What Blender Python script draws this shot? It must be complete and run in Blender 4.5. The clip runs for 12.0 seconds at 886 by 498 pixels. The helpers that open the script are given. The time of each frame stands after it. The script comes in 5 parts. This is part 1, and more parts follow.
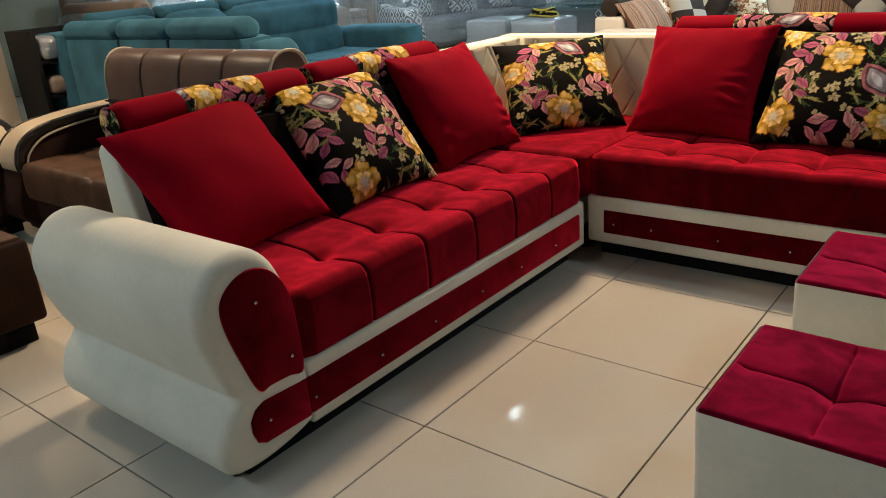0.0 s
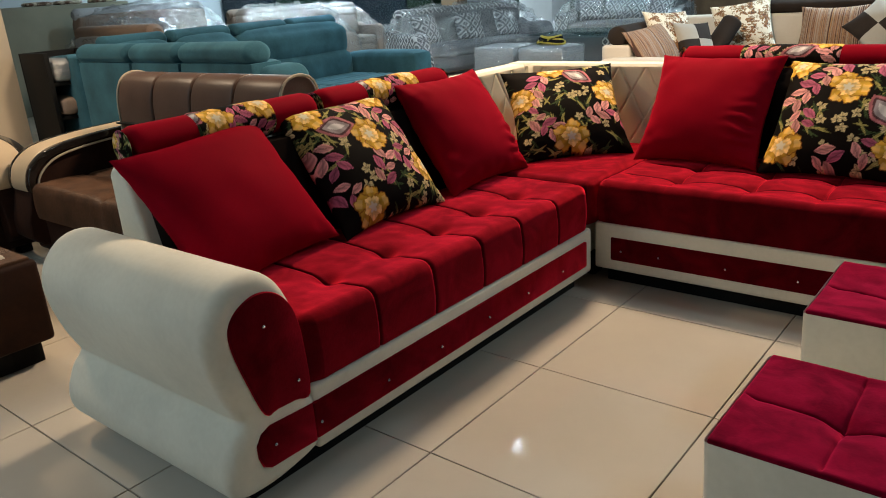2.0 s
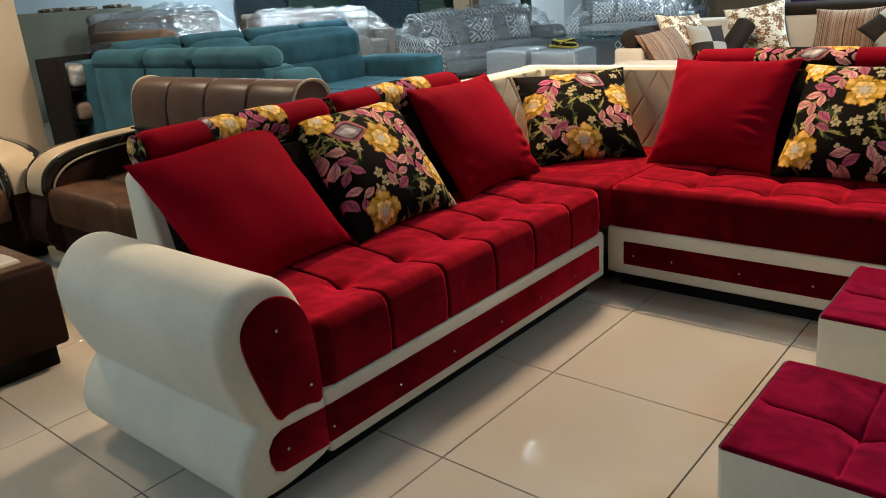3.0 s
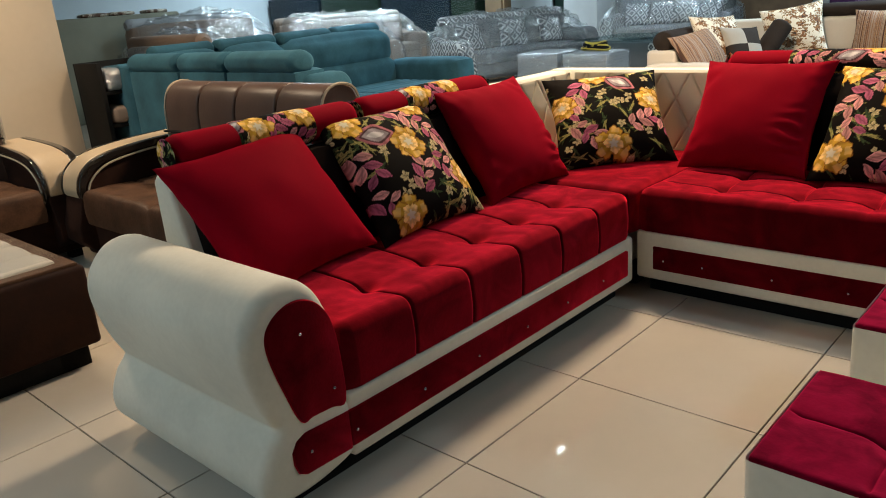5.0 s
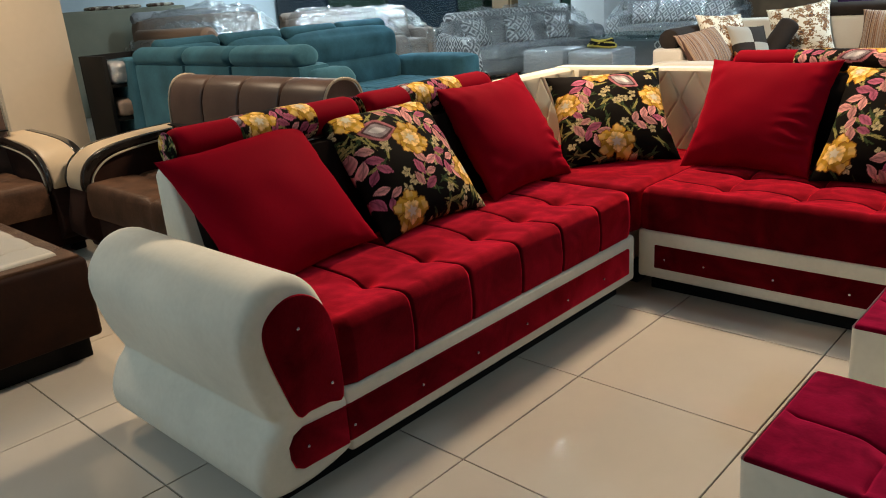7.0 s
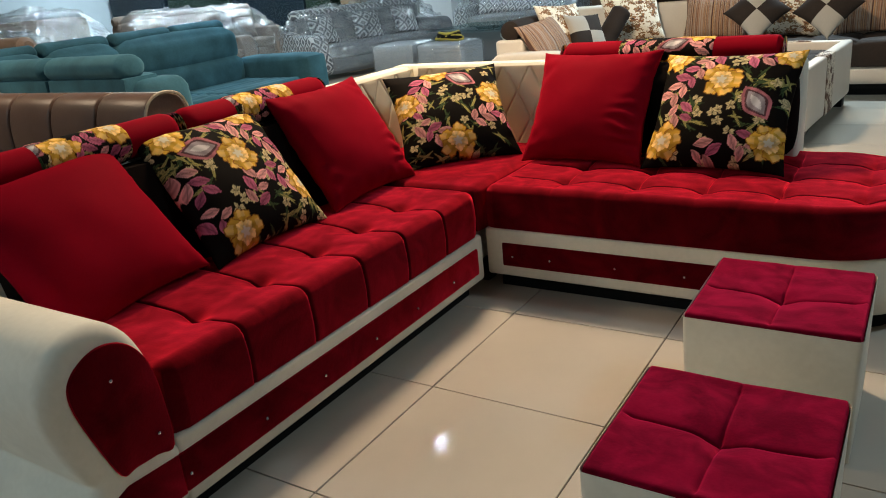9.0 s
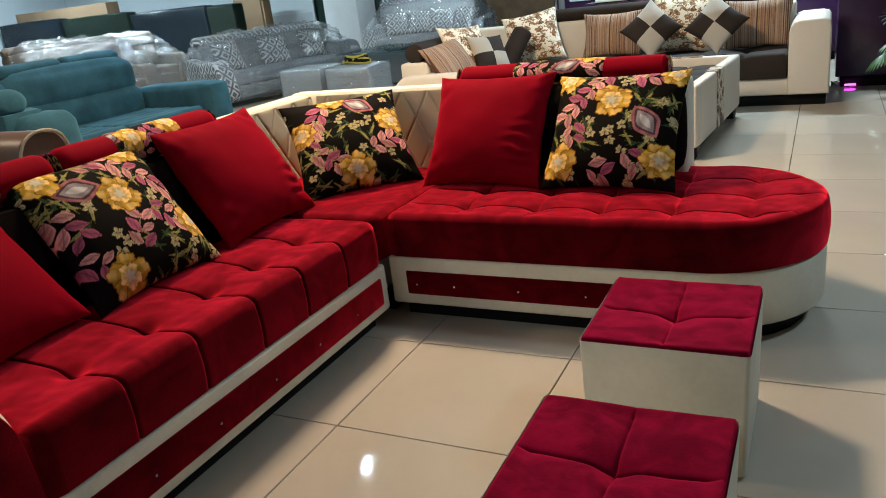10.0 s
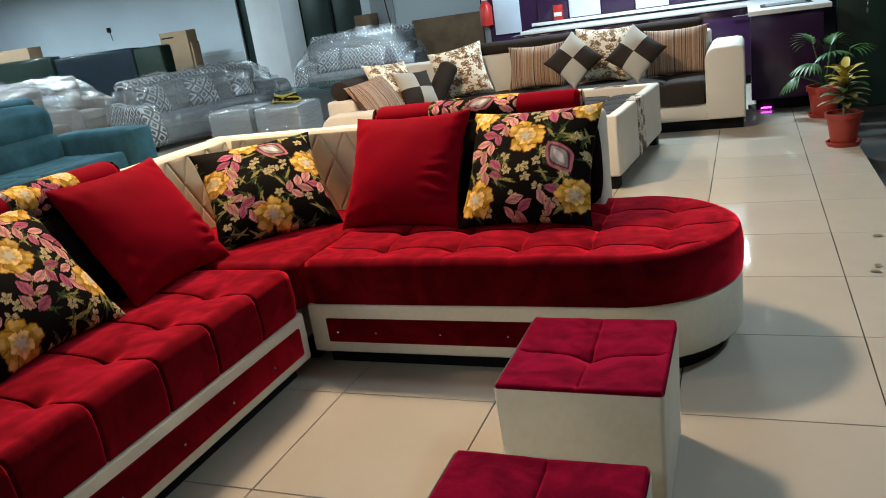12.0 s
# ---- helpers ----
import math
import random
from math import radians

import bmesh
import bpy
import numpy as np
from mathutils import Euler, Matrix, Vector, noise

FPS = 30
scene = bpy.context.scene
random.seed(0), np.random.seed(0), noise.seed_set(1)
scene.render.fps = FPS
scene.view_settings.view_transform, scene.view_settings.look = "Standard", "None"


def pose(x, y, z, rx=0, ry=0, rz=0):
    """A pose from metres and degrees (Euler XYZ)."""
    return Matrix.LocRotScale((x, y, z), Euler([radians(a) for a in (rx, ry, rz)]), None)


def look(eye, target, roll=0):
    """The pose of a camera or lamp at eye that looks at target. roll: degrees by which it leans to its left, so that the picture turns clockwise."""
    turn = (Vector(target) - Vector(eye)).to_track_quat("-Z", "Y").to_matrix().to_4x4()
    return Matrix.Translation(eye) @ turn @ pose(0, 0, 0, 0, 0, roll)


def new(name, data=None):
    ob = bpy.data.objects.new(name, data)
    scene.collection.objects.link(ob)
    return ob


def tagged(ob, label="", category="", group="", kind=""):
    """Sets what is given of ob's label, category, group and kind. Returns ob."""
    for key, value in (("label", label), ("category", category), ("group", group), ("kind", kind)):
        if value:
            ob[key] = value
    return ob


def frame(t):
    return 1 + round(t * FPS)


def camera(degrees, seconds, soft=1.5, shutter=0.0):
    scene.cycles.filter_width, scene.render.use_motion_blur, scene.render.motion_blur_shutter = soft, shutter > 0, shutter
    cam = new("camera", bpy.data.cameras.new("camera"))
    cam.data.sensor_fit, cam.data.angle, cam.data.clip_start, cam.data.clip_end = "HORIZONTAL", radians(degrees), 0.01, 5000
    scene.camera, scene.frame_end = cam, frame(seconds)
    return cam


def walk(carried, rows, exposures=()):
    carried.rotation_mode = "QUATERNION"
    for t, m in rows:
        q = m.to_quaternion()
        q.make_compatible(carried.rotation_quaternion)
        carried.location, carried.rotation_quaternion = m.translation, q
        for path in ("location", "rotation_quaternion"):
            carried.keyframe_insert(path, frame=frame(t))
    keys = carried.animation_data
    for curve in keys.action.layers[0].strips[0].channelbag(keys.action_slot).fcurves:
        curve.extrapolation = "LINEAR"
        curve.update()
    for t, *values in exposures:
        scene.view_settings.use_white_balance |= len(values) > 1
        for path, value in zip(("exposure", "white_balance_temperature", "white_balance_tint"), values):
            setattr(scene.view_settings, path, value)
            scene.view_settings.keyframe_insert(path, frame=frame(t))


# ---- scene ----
cam = camera(60.6, 12.0, soft=1.0)
PATH = [
    (0, (1.27, -1.979, 1.257), (0.075, -0.542, 0.544), -4.7),
    (0.5, (1.276, -1.979, 1.264), (0.078, -0.535, 0.572), -4.5),
    (1, (1.272, -1.987, 1.265), (0.07, -0.533, 0.601), -4.2),
    (1.5, (1.268, -1.988, 1.263), (0.063, -0.533, 0.606), -4.1),
    (2, (1.266, -1.987, 1.265), (0.051, -0.539, 0.612), -4.1),
    (2.5, (1.268, -1.986, 1.266), (0.043, -0.543, 0.62), -4.2),
    (3, (1.265, -1.985, 1.267), (0.024, -0.555, 0.625), -4.4),
    (5, (1.272, -1.966, 1.267), (-0.032, -0.587, 0.638), -4.8),
    (5.5, (1.27, -1.959, 1.266), (-0.041, -0.585, 0.639), -4.7),
    (6, (1.273, -1.961, 1.266), (-0.055, -0.605, 0.636), -4.7),
    (6.5, (1.281, -1.964, 1.266), (-0.046, -0.607, 0.635), -4.6),
    (8.5, (1.286, -1.851, 1.277), (0.137, -0.359, 0.603), -4.8),
    (9, (1.308, -1.802, 1.289), (0.26, -0.241, 0.607), -6.0),
    (9.5, (1.325, -1.76, 1.29), (0.388, -0.131, 0.608), -6.5),
    (10, (1.357, -1.708, 1.3), (0.479, -0.035, 0.644), -6.9),
    (10.5, (1.391, -1.664, 1.302), (0.553, 0.034, 0.658), -7.6),
    (11, (1.41, -1.637, 1.302), (0.578, 0.065, 0.66), -8.2),
    (11.5, (1.42, -1.622, 1.305), (0.597, 0.083, 0.661), -8.4),
    (12, (1.429, -1.593, 1.31), (0.677, 0.161, 0.713), -8.3),
]
walk(cam, [(t, look(eye, target, roll)) for t, eye, target, roll in PATH])

# ---- world, lamps ----
world = bpy.data.worlds.new("world")
scene.world = world
world.use_nodes = True
world.node_tree.nodes["Background"].inputs[0].default_value = (0.55, 0.68, 0.9, 1)
world.node_tree.nodes["Background"].inputs[1].default_value = 0.006
CEIL = 3.5


def lamp(name, x, y, size, watts, colour, z=CEIL - 0.06, spread=170):
    d = bpy.data.lights.new(name, "AREA")
    d.shape, d.size, d.size_y, d.energy, d.color, d.spread = "RECTANGLE", size[0], size[1], watts * 0.84, colour, radians(spread)
    ob = new(name, d)
    ob.location = (x, y, z)
    return ob


WARM, COOL = (1.0, 0.77, 0.53), (0.67, 0.885, 1.0)
lamp("panel_lamp", -1.1, 2.1, (0.5, 0.5), 228, WARM)
lamp("spot_lamp", -2.85, 3.95, (0.05, 0.05), 5, COOL)
lamp("panel_lamp", -4.3, -0.6, (0.4, 0.4), 95, WARM)
# unseen cool fills, added and placed to lift dim walls, sofa fronts and floor
for lx, ly, lw in ((-0.7, -4.2, 40), (-3.4, -4.4, 72), (-5.6, 4.6, 95), (-8.5, 6.5, 112), (-5.2, 11.6, 62), (-12.6, 8.6, 200), (-15.6, 11.0, 260), (-11.0, 10.6, 210), (0.4, 7.0, 290)):
    lamp("fill_tube", lx, ly, (1.2, 0.10), lw, COOL)
lamp("downlight", 1.34, 12.0, (0.10, 0.10), 12, COOL)
lamp("downlight", 1.65, 9.3, (0.03, 0.03), 0.35, COOL)
# unseen fill, added to brighten the right aisle floor and chaise end
lamp("aisle_fill", 3.5, 1.4, (0.4, 0.4), 62, COOL)


# ---- materials ----
def mat(name, a, b=None, rough=0.7, metal=0.0, scale=30.0, bump=0.2, sheen=0.0, stain=0.15, big=2.0, spec=0.5, coat=0.0, attribute="", random_tint=0.0, distance=0.004, nap=None, patch=0.2, pile=None):
    """Two tints mixed by fine grain, darker and lighter patches on a large scale, and a fine relief."""
    m = bpy.data.materials.new(name)
    m.use_nodes = True
    nt = m.node_tree
    n, link = nt.nodes, nt.links.new
    p = n["Principled BSDF"]
    b = b or tuple(c * 0.8 for c in a)
    tc = n.new("ShaderNodeTexCoord")
    fine, wide = n.new("ShaderNodeTexNoise"), n.new("ShaderNodeTexNoise")
    fine.inputs["Scale"].default_value, fine.inputs["Detail"].default_value = scale, 6
    wide.inputs["Scale"].default_value, wide.inputs["Detail"].default_value = big, 4
    wide.inputs["Distortion"].default_value = 1.4 if pile else 0.0
    link(tc.outputs["Object"], fine.inputs["Vector"])
    link(tc.outputs["Object"], wide.inputs["Vector"])
    mix = n.new("ShaderNodeMix")
    mix.data_type = "RGBA"
    mix.inputs["A"].default_value, mix.inputs["B"].default_value = (*a, 1), (*b, 1)
    link(fine.outputs["Fac"], mix.inputs["Factor"])
    colour = mix.outputs["Result"]
    if attribute:
        at = n.new("ShaderNodeVertexColor")
        at.layer_name = attribute
        colour = at.outputs["Color"]
    hsv = n.new("ShaderNodeHueSaturation")
    ramp = n.new("ShaderNodeMapRange")
    ramp.inputs["From Min"].default_value, ramp.inputs["From Max"].default_value = 0.5 - patch, 0.5 + patch
    ramp.inputs["To Min"].default_value, ramp.inputs["To Max"].default_value = 1 - stain, 1 + stain
    link(wide.outputs["Fac"], ramp.inputs["Value"])
    value = ramp.outputs["Result"]
    if random_tint:
        info, add = n.new("ShaderNodeObjectInfo"), n.new("ShaderNodeMath")
        add.operation, add.inputs[1].default_value = "MULTIPLY_ADD", random_tint
        link(info.outputs["Random"], add.inputs[0])
        link(value, add.inputs[2])
        value = add.outputs[0]
    link(value, hsv.inputs["Value"])
    link(colour, hsv.inputs["Color"])
    link(hsv.outputs["Color"], p.inputs["Base Color"])
    p.inputs["Roughness"].default_value, p.inputs["Metallic"].default_value = rough, metal
    p.inputs["Sheen Weight"].default_value, p.inputs["Sheen Roughness"].default_value = sheen, 0.5
    if sheen:
        p.inputs["Sheen Tint"].default_value = (*(nap or [min(1, c * 1.6 + 0.03) for c in a]), 1)
    p.inputs["Specular IOR Level"].default_value, p.inputs["Coat Weight"].default_value = spec, coat
    bp = n.new("ShaderNodeBump")
    bp.inputs["Strength"].default_value, bp.inputs["Distance"].default_value = bump, distance
    link(fine.outputs["Fac"], bp.inputs["Height"])
    link(bp.outputs["Normal"], p.inputs["Normal"])
    if pile:
        # standing fibres of a velvet, bright where they are seen from the side
        fibre, add = n.new("ShaderNodeBsdfSheen"), n.new("ShaderNodeAddShader")
        fibre.distribution = "MICROFIBER"
        fibre.inputs["Roughness"].default_value = 0.46
        brushed = n.new("ShaderNodeHueSaturation")
        brushed.inputs["Color"].default_value = (*pile, 1)
        link(value, brushed.inputs["Value"])
        link(brushed.outputs["Color"], fibre.inputs["Color"])
        link(bp.outputs["Normal"], fibre.inputs["Normal"])
        link(p.outputs[0], add.inputs[0])
        link(fibre.outputs[0], add.inputs[1])
        link(add.outputs[0], n["Material Output"].inputs["Surface"])
    return m


def glow(name, colour, strength):
    m = bpy.data.materials.new(name)
    m.use_nodes = True
    p = m.node_tree.nodes["Principled BSDF"]
    p.inputs["Base Color"].default_value = (*colour, 1)
    p.inputs["Emission Color"].default_value, p.inputs["Emission Strength"].default_value = (*colour, 1), strength
    return m


def clear(name, tint, share, rough, bump, scale, distance=0.02):
    """A thin clear film or pane: mostly see-through, the rest a wrinkled gloss."""
    m = bpy.data.materials.new(name)
    m.use_nodes = True
    nt = m.node_tree
    n, link = nt.nodes, nt.links.new
    out = n["Material Output"]
    n.remove(n["Principled BSDF"])
    see, gloss, mix = n.new("ShaderNodeBsdfTransparent"), n.new("ShaderNodeBsdfGlossy"), n.new("ShaderNodeMixShader")
    see.inputs["Color"].default_value = (*tint, 1)
    gloss.inputs["Roughness"].default_value = rough
    tc, no, bp, stretch = n.new("ShaderNodeTexCoord"), n.new("ShaderNodeTexNoise"), n.new("ShaderNodeBump"), n.new("ShaderNodeMapping")
    stretch.inputs["Scale"].default_value = (1.0, 0.25, 2.0)
    stretch.inputs["Rotation"].default_value = (0.3, 0.5, 0.6)
    no.inputs["Scale"].default_value, no.inputs["Detail"].default_value, no.inputs["Distortion"].default_value = scale, 5, 1.2
    bp.inputs["Strength"].default_value, bp.inputs["Distance"].default_value = bump, distance
    link(tc.outputs["Object"], stretch.inputs["Vector"])
    link(stretch.outputs["Vector"], no.inputs["Vector"])
    link(no.outputs["Fac"], bp.inputs["Height"])
    link(bp.outputs["Normal"], gloss.inputs["Normal"])
    link(see.outputs[0], mix.inputs[1])
    link(gloss.outputs[0], mix.inputs[2])
    mix.inputs["Fac"].default_value = share
    if bump:
        # sharp folds in the film catch more light than the flat parts
        fold, near, band = n.new("ShaderNodeTexNoise"), n.new("ShaderNodeMath"), n.new("ShaderNodeMapRange")
        fold.inputs["Scale"].default_value, fold.inputs["Detail"].default_value, fold.inputs["Distortion"].default_value = scale * 0.8, 3, 1.6
        link(stretch.outputs["Vector"], fold.inputs["Vector"])
        near.operation, near.inputs[1].default_value, near.inputs[2].default_value = "COMPARE", 0.5, 0.008
        link(fold.outputs["Fac"], near.inputs[0])
        band.inputs["To Min"].default_value, band.inputs["To Max"].default_value = share, min(0.9, share * 1.7)
        link(near.outputs[0], band.inputs["Value"])
        link(band.outputs["Result"], mix.inputs["Fac"])
    link(mix.outputs[0], out.inputs["Surface"])
    return m


def pattern(name, kind, cols, k, rough=0.8):
    """Woven prints: nested diamonds, stripes or blotched leaves."""
    m = bpy.data.materials.new(name)
    m.use_nodes = True
    nt = m.node_tree
    n, link = nt.nodes, nt.links.new
    p = n["Principled BSDF"]
    p.inputs["Roughness"].default_value = rough
    tc, sep = n.new("ShaderNodeTexCoord"), n.new("ShaderNodeSeparateXYZ")
    link(tc.outputs["Object"], sep.inputs[0])

    def math(op, a, b=None, c=None):
        q = n.new("ShaderNodeMath")
        q.operation = op
        for i, v in enumerate((a, b, c)):
            if v is None:
                continue
            if isinstance(v, (int, float)):
                q.inputs[i].default_value = v
            else:
                link(v, q.inputs[i])
        return q.outputs[0]

    ramp = n.new("ShaderNodeValToRGB")
    ramp.color_ramp.interpolation = "CONSTANT"
    if kind == "diamond":
        across = math("ADD", sep.outputs[0], sep.outputs[1])
        u = math("ABSOLUTE", math("SUBTRACT", math("FRACT", math("MULTIPLY", across, k)), 0.5))
        v = math("ABSOLUTE", math("SUBTRACT", math("FRACT", math("MULTIPLY", sep.outputs[2], k * 0.9)), 0.5))
        f = math("FRACT", math("MULTIPLY", math("ADD", u, v), 2.6))
        link(f, ramp.inputs[0])
    elif kind == "stripe":
        no = n.new("ShaderNodeTexNoise")
        no.noise_dimensions = "1D"
        no.inputs["Scale"].default_value, no.inputs["Detail"].default_value = k, 2
        link(sep.outputs[0], no.inputs["W"])
        link(no.outputs["Fac"], ramp.inputs[0])
    else:
        no, vo = n.new("ShaderNodeTexNoise"), n.new("ShaderNodeTexVoronoi")
        no.inputs["Scale"].default_value = k * 1.3
        vo.inputs["Scale"].default_value = k
        mixv = n.new("ShaderNodeMix")
        mixv.data_type = "VECTOR"
        mixv.inputs["Factor"].default_value = 0.12
        link(tc.outputs["Object"], mixv.inputs["A"])
        link(no.outputs["Color"], mixv.inputs["B"])
        link(mixv.outputs["Result"], vo.inputs["Vector"])
        link(vo.outputs["Distance"], ramp.inputs[0])
    el = ramp.color_ramp.elements
    while len(el) < len(cols):
        el.new(0.5)
    for e, (pos, c) in zip(el, cols):
        e.position, e.color = pos, (*c, 1)
    link(ramp.outputs[0], p.inputs["Base Color"])
    bump, weave = n.new("ShaderNodeBump"), n.new("ShaderNodeTexNoise")
    weave.inputs["Scale"].default_value = 180
    bump.inputs["Strength"].default_value, bump.inputs["Distance"].default_value = 0.3, 0.002
    link(tc.outputs["Object"], weave.inputs["Vector"])
    link(weave.outputs["Fac"], bump.inputs["Height"])
    link(bump.outputs["Normal"], p.inputs["Normal"])
    return m


RED = mat("red_velvet", (0.040, 0.0004, 0.0018), (0.024, 0.0003, 0.0011), 0.85, sheen=1.0, scale=140, bump=0.12, stain=0.58, big=6, spec=0.01, nap=(1.0, 0.03, 0.06), patch=0.18, pile=(0.92, 0.022, 0.056))
CRIMSON = mat("crimson_velvet", (0.140, 0.0014, 0.015), (0.098, 0.0010, 0.010), 0.85, sheen=0.6, scale=120, bump=0.12, stain=0.36, big=9, spec=0.01, nap=(0.75, 0.03, 0.11), patch=0.14, pile=(0.45, 0.012, 0.055))
SATIN = mat("red_satin", (0.225, 0.0014, 0.010), (0.185, 0.0012, 0.0082), 0.7, sheen=0.4, scale=220, bump=0.06, stain=0.10, big=4, spec=0.015, nap=(0.75, 0.015, 0.04))
CREAM = mat("cream_suede", (0.72, 0.675, 0.565), (0.63, 0.585, 0.475), 0.8, scale=60, bump=0.1, stain=0.07, big=5, sheen=0.15)
QUILT = mat("cream_quilted_leather", (0.82, 0.70, 0.49), (0.77, 0.65, 0.44), 0.5, scale=150, bump=0.1, stain=0.05)
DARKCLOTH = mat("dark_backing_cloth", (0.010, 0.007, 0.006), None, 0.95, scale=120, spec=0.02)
BLACK = mat("black_plastic", (0.006, 0.006, 0.006), None, 0.6, scale=40, spec=0.15)
PRINT = mat("floral_print", (0.02, 0.02, 0.02), None, 0.7, scale=260, bump=0.12, stain=0.08, big=6, attribute="print", spec=0.03)
CRYSTAL = mat("crystal_stud", (0.75, 0.72, 0.75), None, 0.12, 0.9, bump=0)
TILE = mat("polished_cream_tile", (0.50, 0.445, 0.375), (0.455, 0.405, 0.34), 0.075, scale=9, bump=0.02, stain=0.05, big=1.2, random_tint=0.05, spec=0.55)
GROUT = mat("dark_grout", (0.045, 0.039, 0.033), None, 0.9)
PAVE = mat("dark_outdoor_stone", (0.06, 0.06, 0.058), (0.035, 0.035, 0.035), 0.35, scale=8, bump=0.3, stain=0.4, big=1.5)
WALL = mat("pale_blue_plaster", (0.62, 0.68, 0.72), (0.58, 0.64, 0.69), 0.85, scale=14, bump=0.15, stain=0.06, big=0.7)
GREYDADO = mat("grey_dado_paint", (0.50, 0.54, 0.57), (0.45, 0.49, 0.53), 0.8, scale=12, bump=0.15, stain=0.12, big=1.5)
BEIGEPAINT = mat("beige_pillar_paint", (0.62, 0.52, 0.40), (0.58, 0.49, 0.37), 0.75, scale=18, bump=0.1, stain=0.05, big=1.2)
WHITEPAINT = mat("white_pillar_paint", (0.72, 0.74, 0.77), (0.68, 0.70, 0.74), 0.75, scale=14, bump=0.08, stain=0.05)
CEILING = mat("grey_ceiling", (0.40, 0.41, 0.42), None, 0.9, scale=6, bump=0.05, stain=0.04)
GREENDARK = mat("dark_green_panel", (0.013, 0.036, 0.028), (0.009, 0.026, 0.020), 0.35, scale=5, bump=0.05, stain=0.3)
LEATHER = mat("brown_leather", (0.105, 0.052, 0.029), (0.052, 0.024, 0.013), 0.5, scale=90, bump=0.3, stain=0.35, big=9, spec=0.16)
LEATHERTOP = mat("brown_back_leather", (0.118, 0.074, 0.058), (0.090, 0.054, 0.041), 0.38, scale=110, bump=0.2, stain=0.15, big=6, spec=0.25)
RUST = mat("rust_suede", (0.026, 0.0085, 0.0042), (0.015, 0.005, 0.0026), 0.75, scale=60, bump=0.2, stain=0.3, big=8, sheen=0.1, spec=0.15)
BEIGELEATHER = mat("beige_arm_leather", (0.50, 0.38, 0.25), (0.44, 0.33, 0.21), 0.4, scale=120, bump=0.1, stain=0.1)
LACQUER = mat("black_lacquered_wood", (0.015, 0.012, 0.010), None, 0.15, scale=30, bump=0.03, coat=0.4)
PIPING = mat("pale_piping", (0.45, 0.38, 0.28), None, 0.6)
TEAL = mat("teal_velvet", (0.034, 0.102, 0.144), (0.020, 0.070, 0.103), 0.75, sheen=0.6, nap=(0.12, 0.26, 0.32), scale=70, bump=0.15, stain=0.35, big=4, spec=0.08)
GREY = mat("grey_fabric", (0.16, 0.17, 0.185), (0.12, 0.13, 0.145), 0.8, scale=90, bump=0.25, stain=0.12)
PALEGREY = mat("pale_grey_fabric", (0.36, 0.38, 0.40), (0.30, 0.32, 0.34), 0.8, scale=90, bump=0.2, stain=0.1)
TAUPE = mat("taupe_fabric", (0.27, 0.20, 0.16), (0.22, 0.165, 0.13), 0.8, scale=70, bump=0.2, stain=0.12)
OLIVE = mat("olive_beige_fabric", (0.25, 0.25, 0.19), (0.21, 0.21, 0.16), 0.85, scale=70, bump=0.2, stain=0.1)
NAVY = mat("navy_fabric", (0.003, 0.010, 0.017), (0.002, 0.007, 0.012), 0.7, scale=70, bump=0.2, spec=0.08)
FOREST = mat("forest_green_fabric", (0.008, 0.020, 0.012), (0.006, 0.014, 0.008), 0.7, scale=70, bump=0.2, spec=0.08)
CARD = mat("brown_cardboard", (0.30, 0.19, 0.11), (0.26, 0.165, 0.095), 0.85, scale=25, bump=0.1, stain=0.1)
WOOD = mat("plain_plywood", (0.20, 0.12, 0.065), (0.13, 0.078, 0.042), 0.6, scale=9, bump=0.1, stain=0.3, big=2.5)
CHOC = mat("chocolate_velvet", (0.030, 0.022, 0.018), (0.018, 0.013, 0.011), 0.8, sheen=0.15, scale=90, bump=0.2, stain=0.2, big=6, spec=0.2)
IVORY = mat("ivory_leather", (0.66, 0.61, 0.54), (0.60, 0.55, 0.48), 0.5, scale=80, bump=0.1, stain=0.06)
CHECKGREY = mat("stone_grey_cloth", (0.40, 0.375, 0.335), (0.34, 0.32, 0.28), 0.85, scale=120, bump=0.2, stain=0.08)
IVORYCLOTH = mat("ivory_cloth", (0.62, 0.56, 0.47), (0.55, 0.49, 0.40), 0.85, scale=120, bump=0.2, stain=0.08)
PURPLE = mat("purple_laminate", (0.036, 0.013, 0.048), (0.030, 0.011, 0.041), 0.18, scale=6, bump=0.02, stain=0.08)
WHITETOP = mat("white_worktop", (0.75, 0.75, 0.76), None, 0.2, scale=12, bump=0.02, stain=0.04)
STEEL = mat("brushed_steel", (0.6, 0.6, 0.62), None, 0.25, 1.0, scale=60, bump=0.05)
TERRACOTTA = mat("red_plastic_pot", (0.34, 0.035, 0.018), (0.28, 0.028, 0.015), 0.45, scale=20, bump=0.08, stain=0.15)
SOIL = mat("dark_soil", (0.03, 0.02, 0.013), None, 0.95, scale=60, bump=0.8)
LEAF = mat("green_leaf", (0.045, 0.12, 0.025), (0.03, 0.085, 0.02), 0.45, scale=20, bump=0.1, stain=0.3)
YELLOWLEAF = mat("yellow_leaf", (0.55, 0.42, 0.06), (0.35, 0.30, 0.05), 0.45, scale=25, bump=0.1, stain=0.3)
PINKLEAF = mat("mottled_leaf", (0.22, 0.16, 0.07), (0.12, 0.12, 0.04), 0.5, scale=40, bump=0.1, stain=0.3)
REDPLASTIC = mat("red_signal_plastic", (0.5, 0.02, 0.015), None, 0.35)
PAPER = mat("pale_blue_poster", (0.55, 0.62, 0.72), (0.45, 0.53, 0.66), 0.5, scale=8)
GREYBOARD = mat("grey_boards", (0.14, 0.15, 0.15), None, 0.7, scale=10)
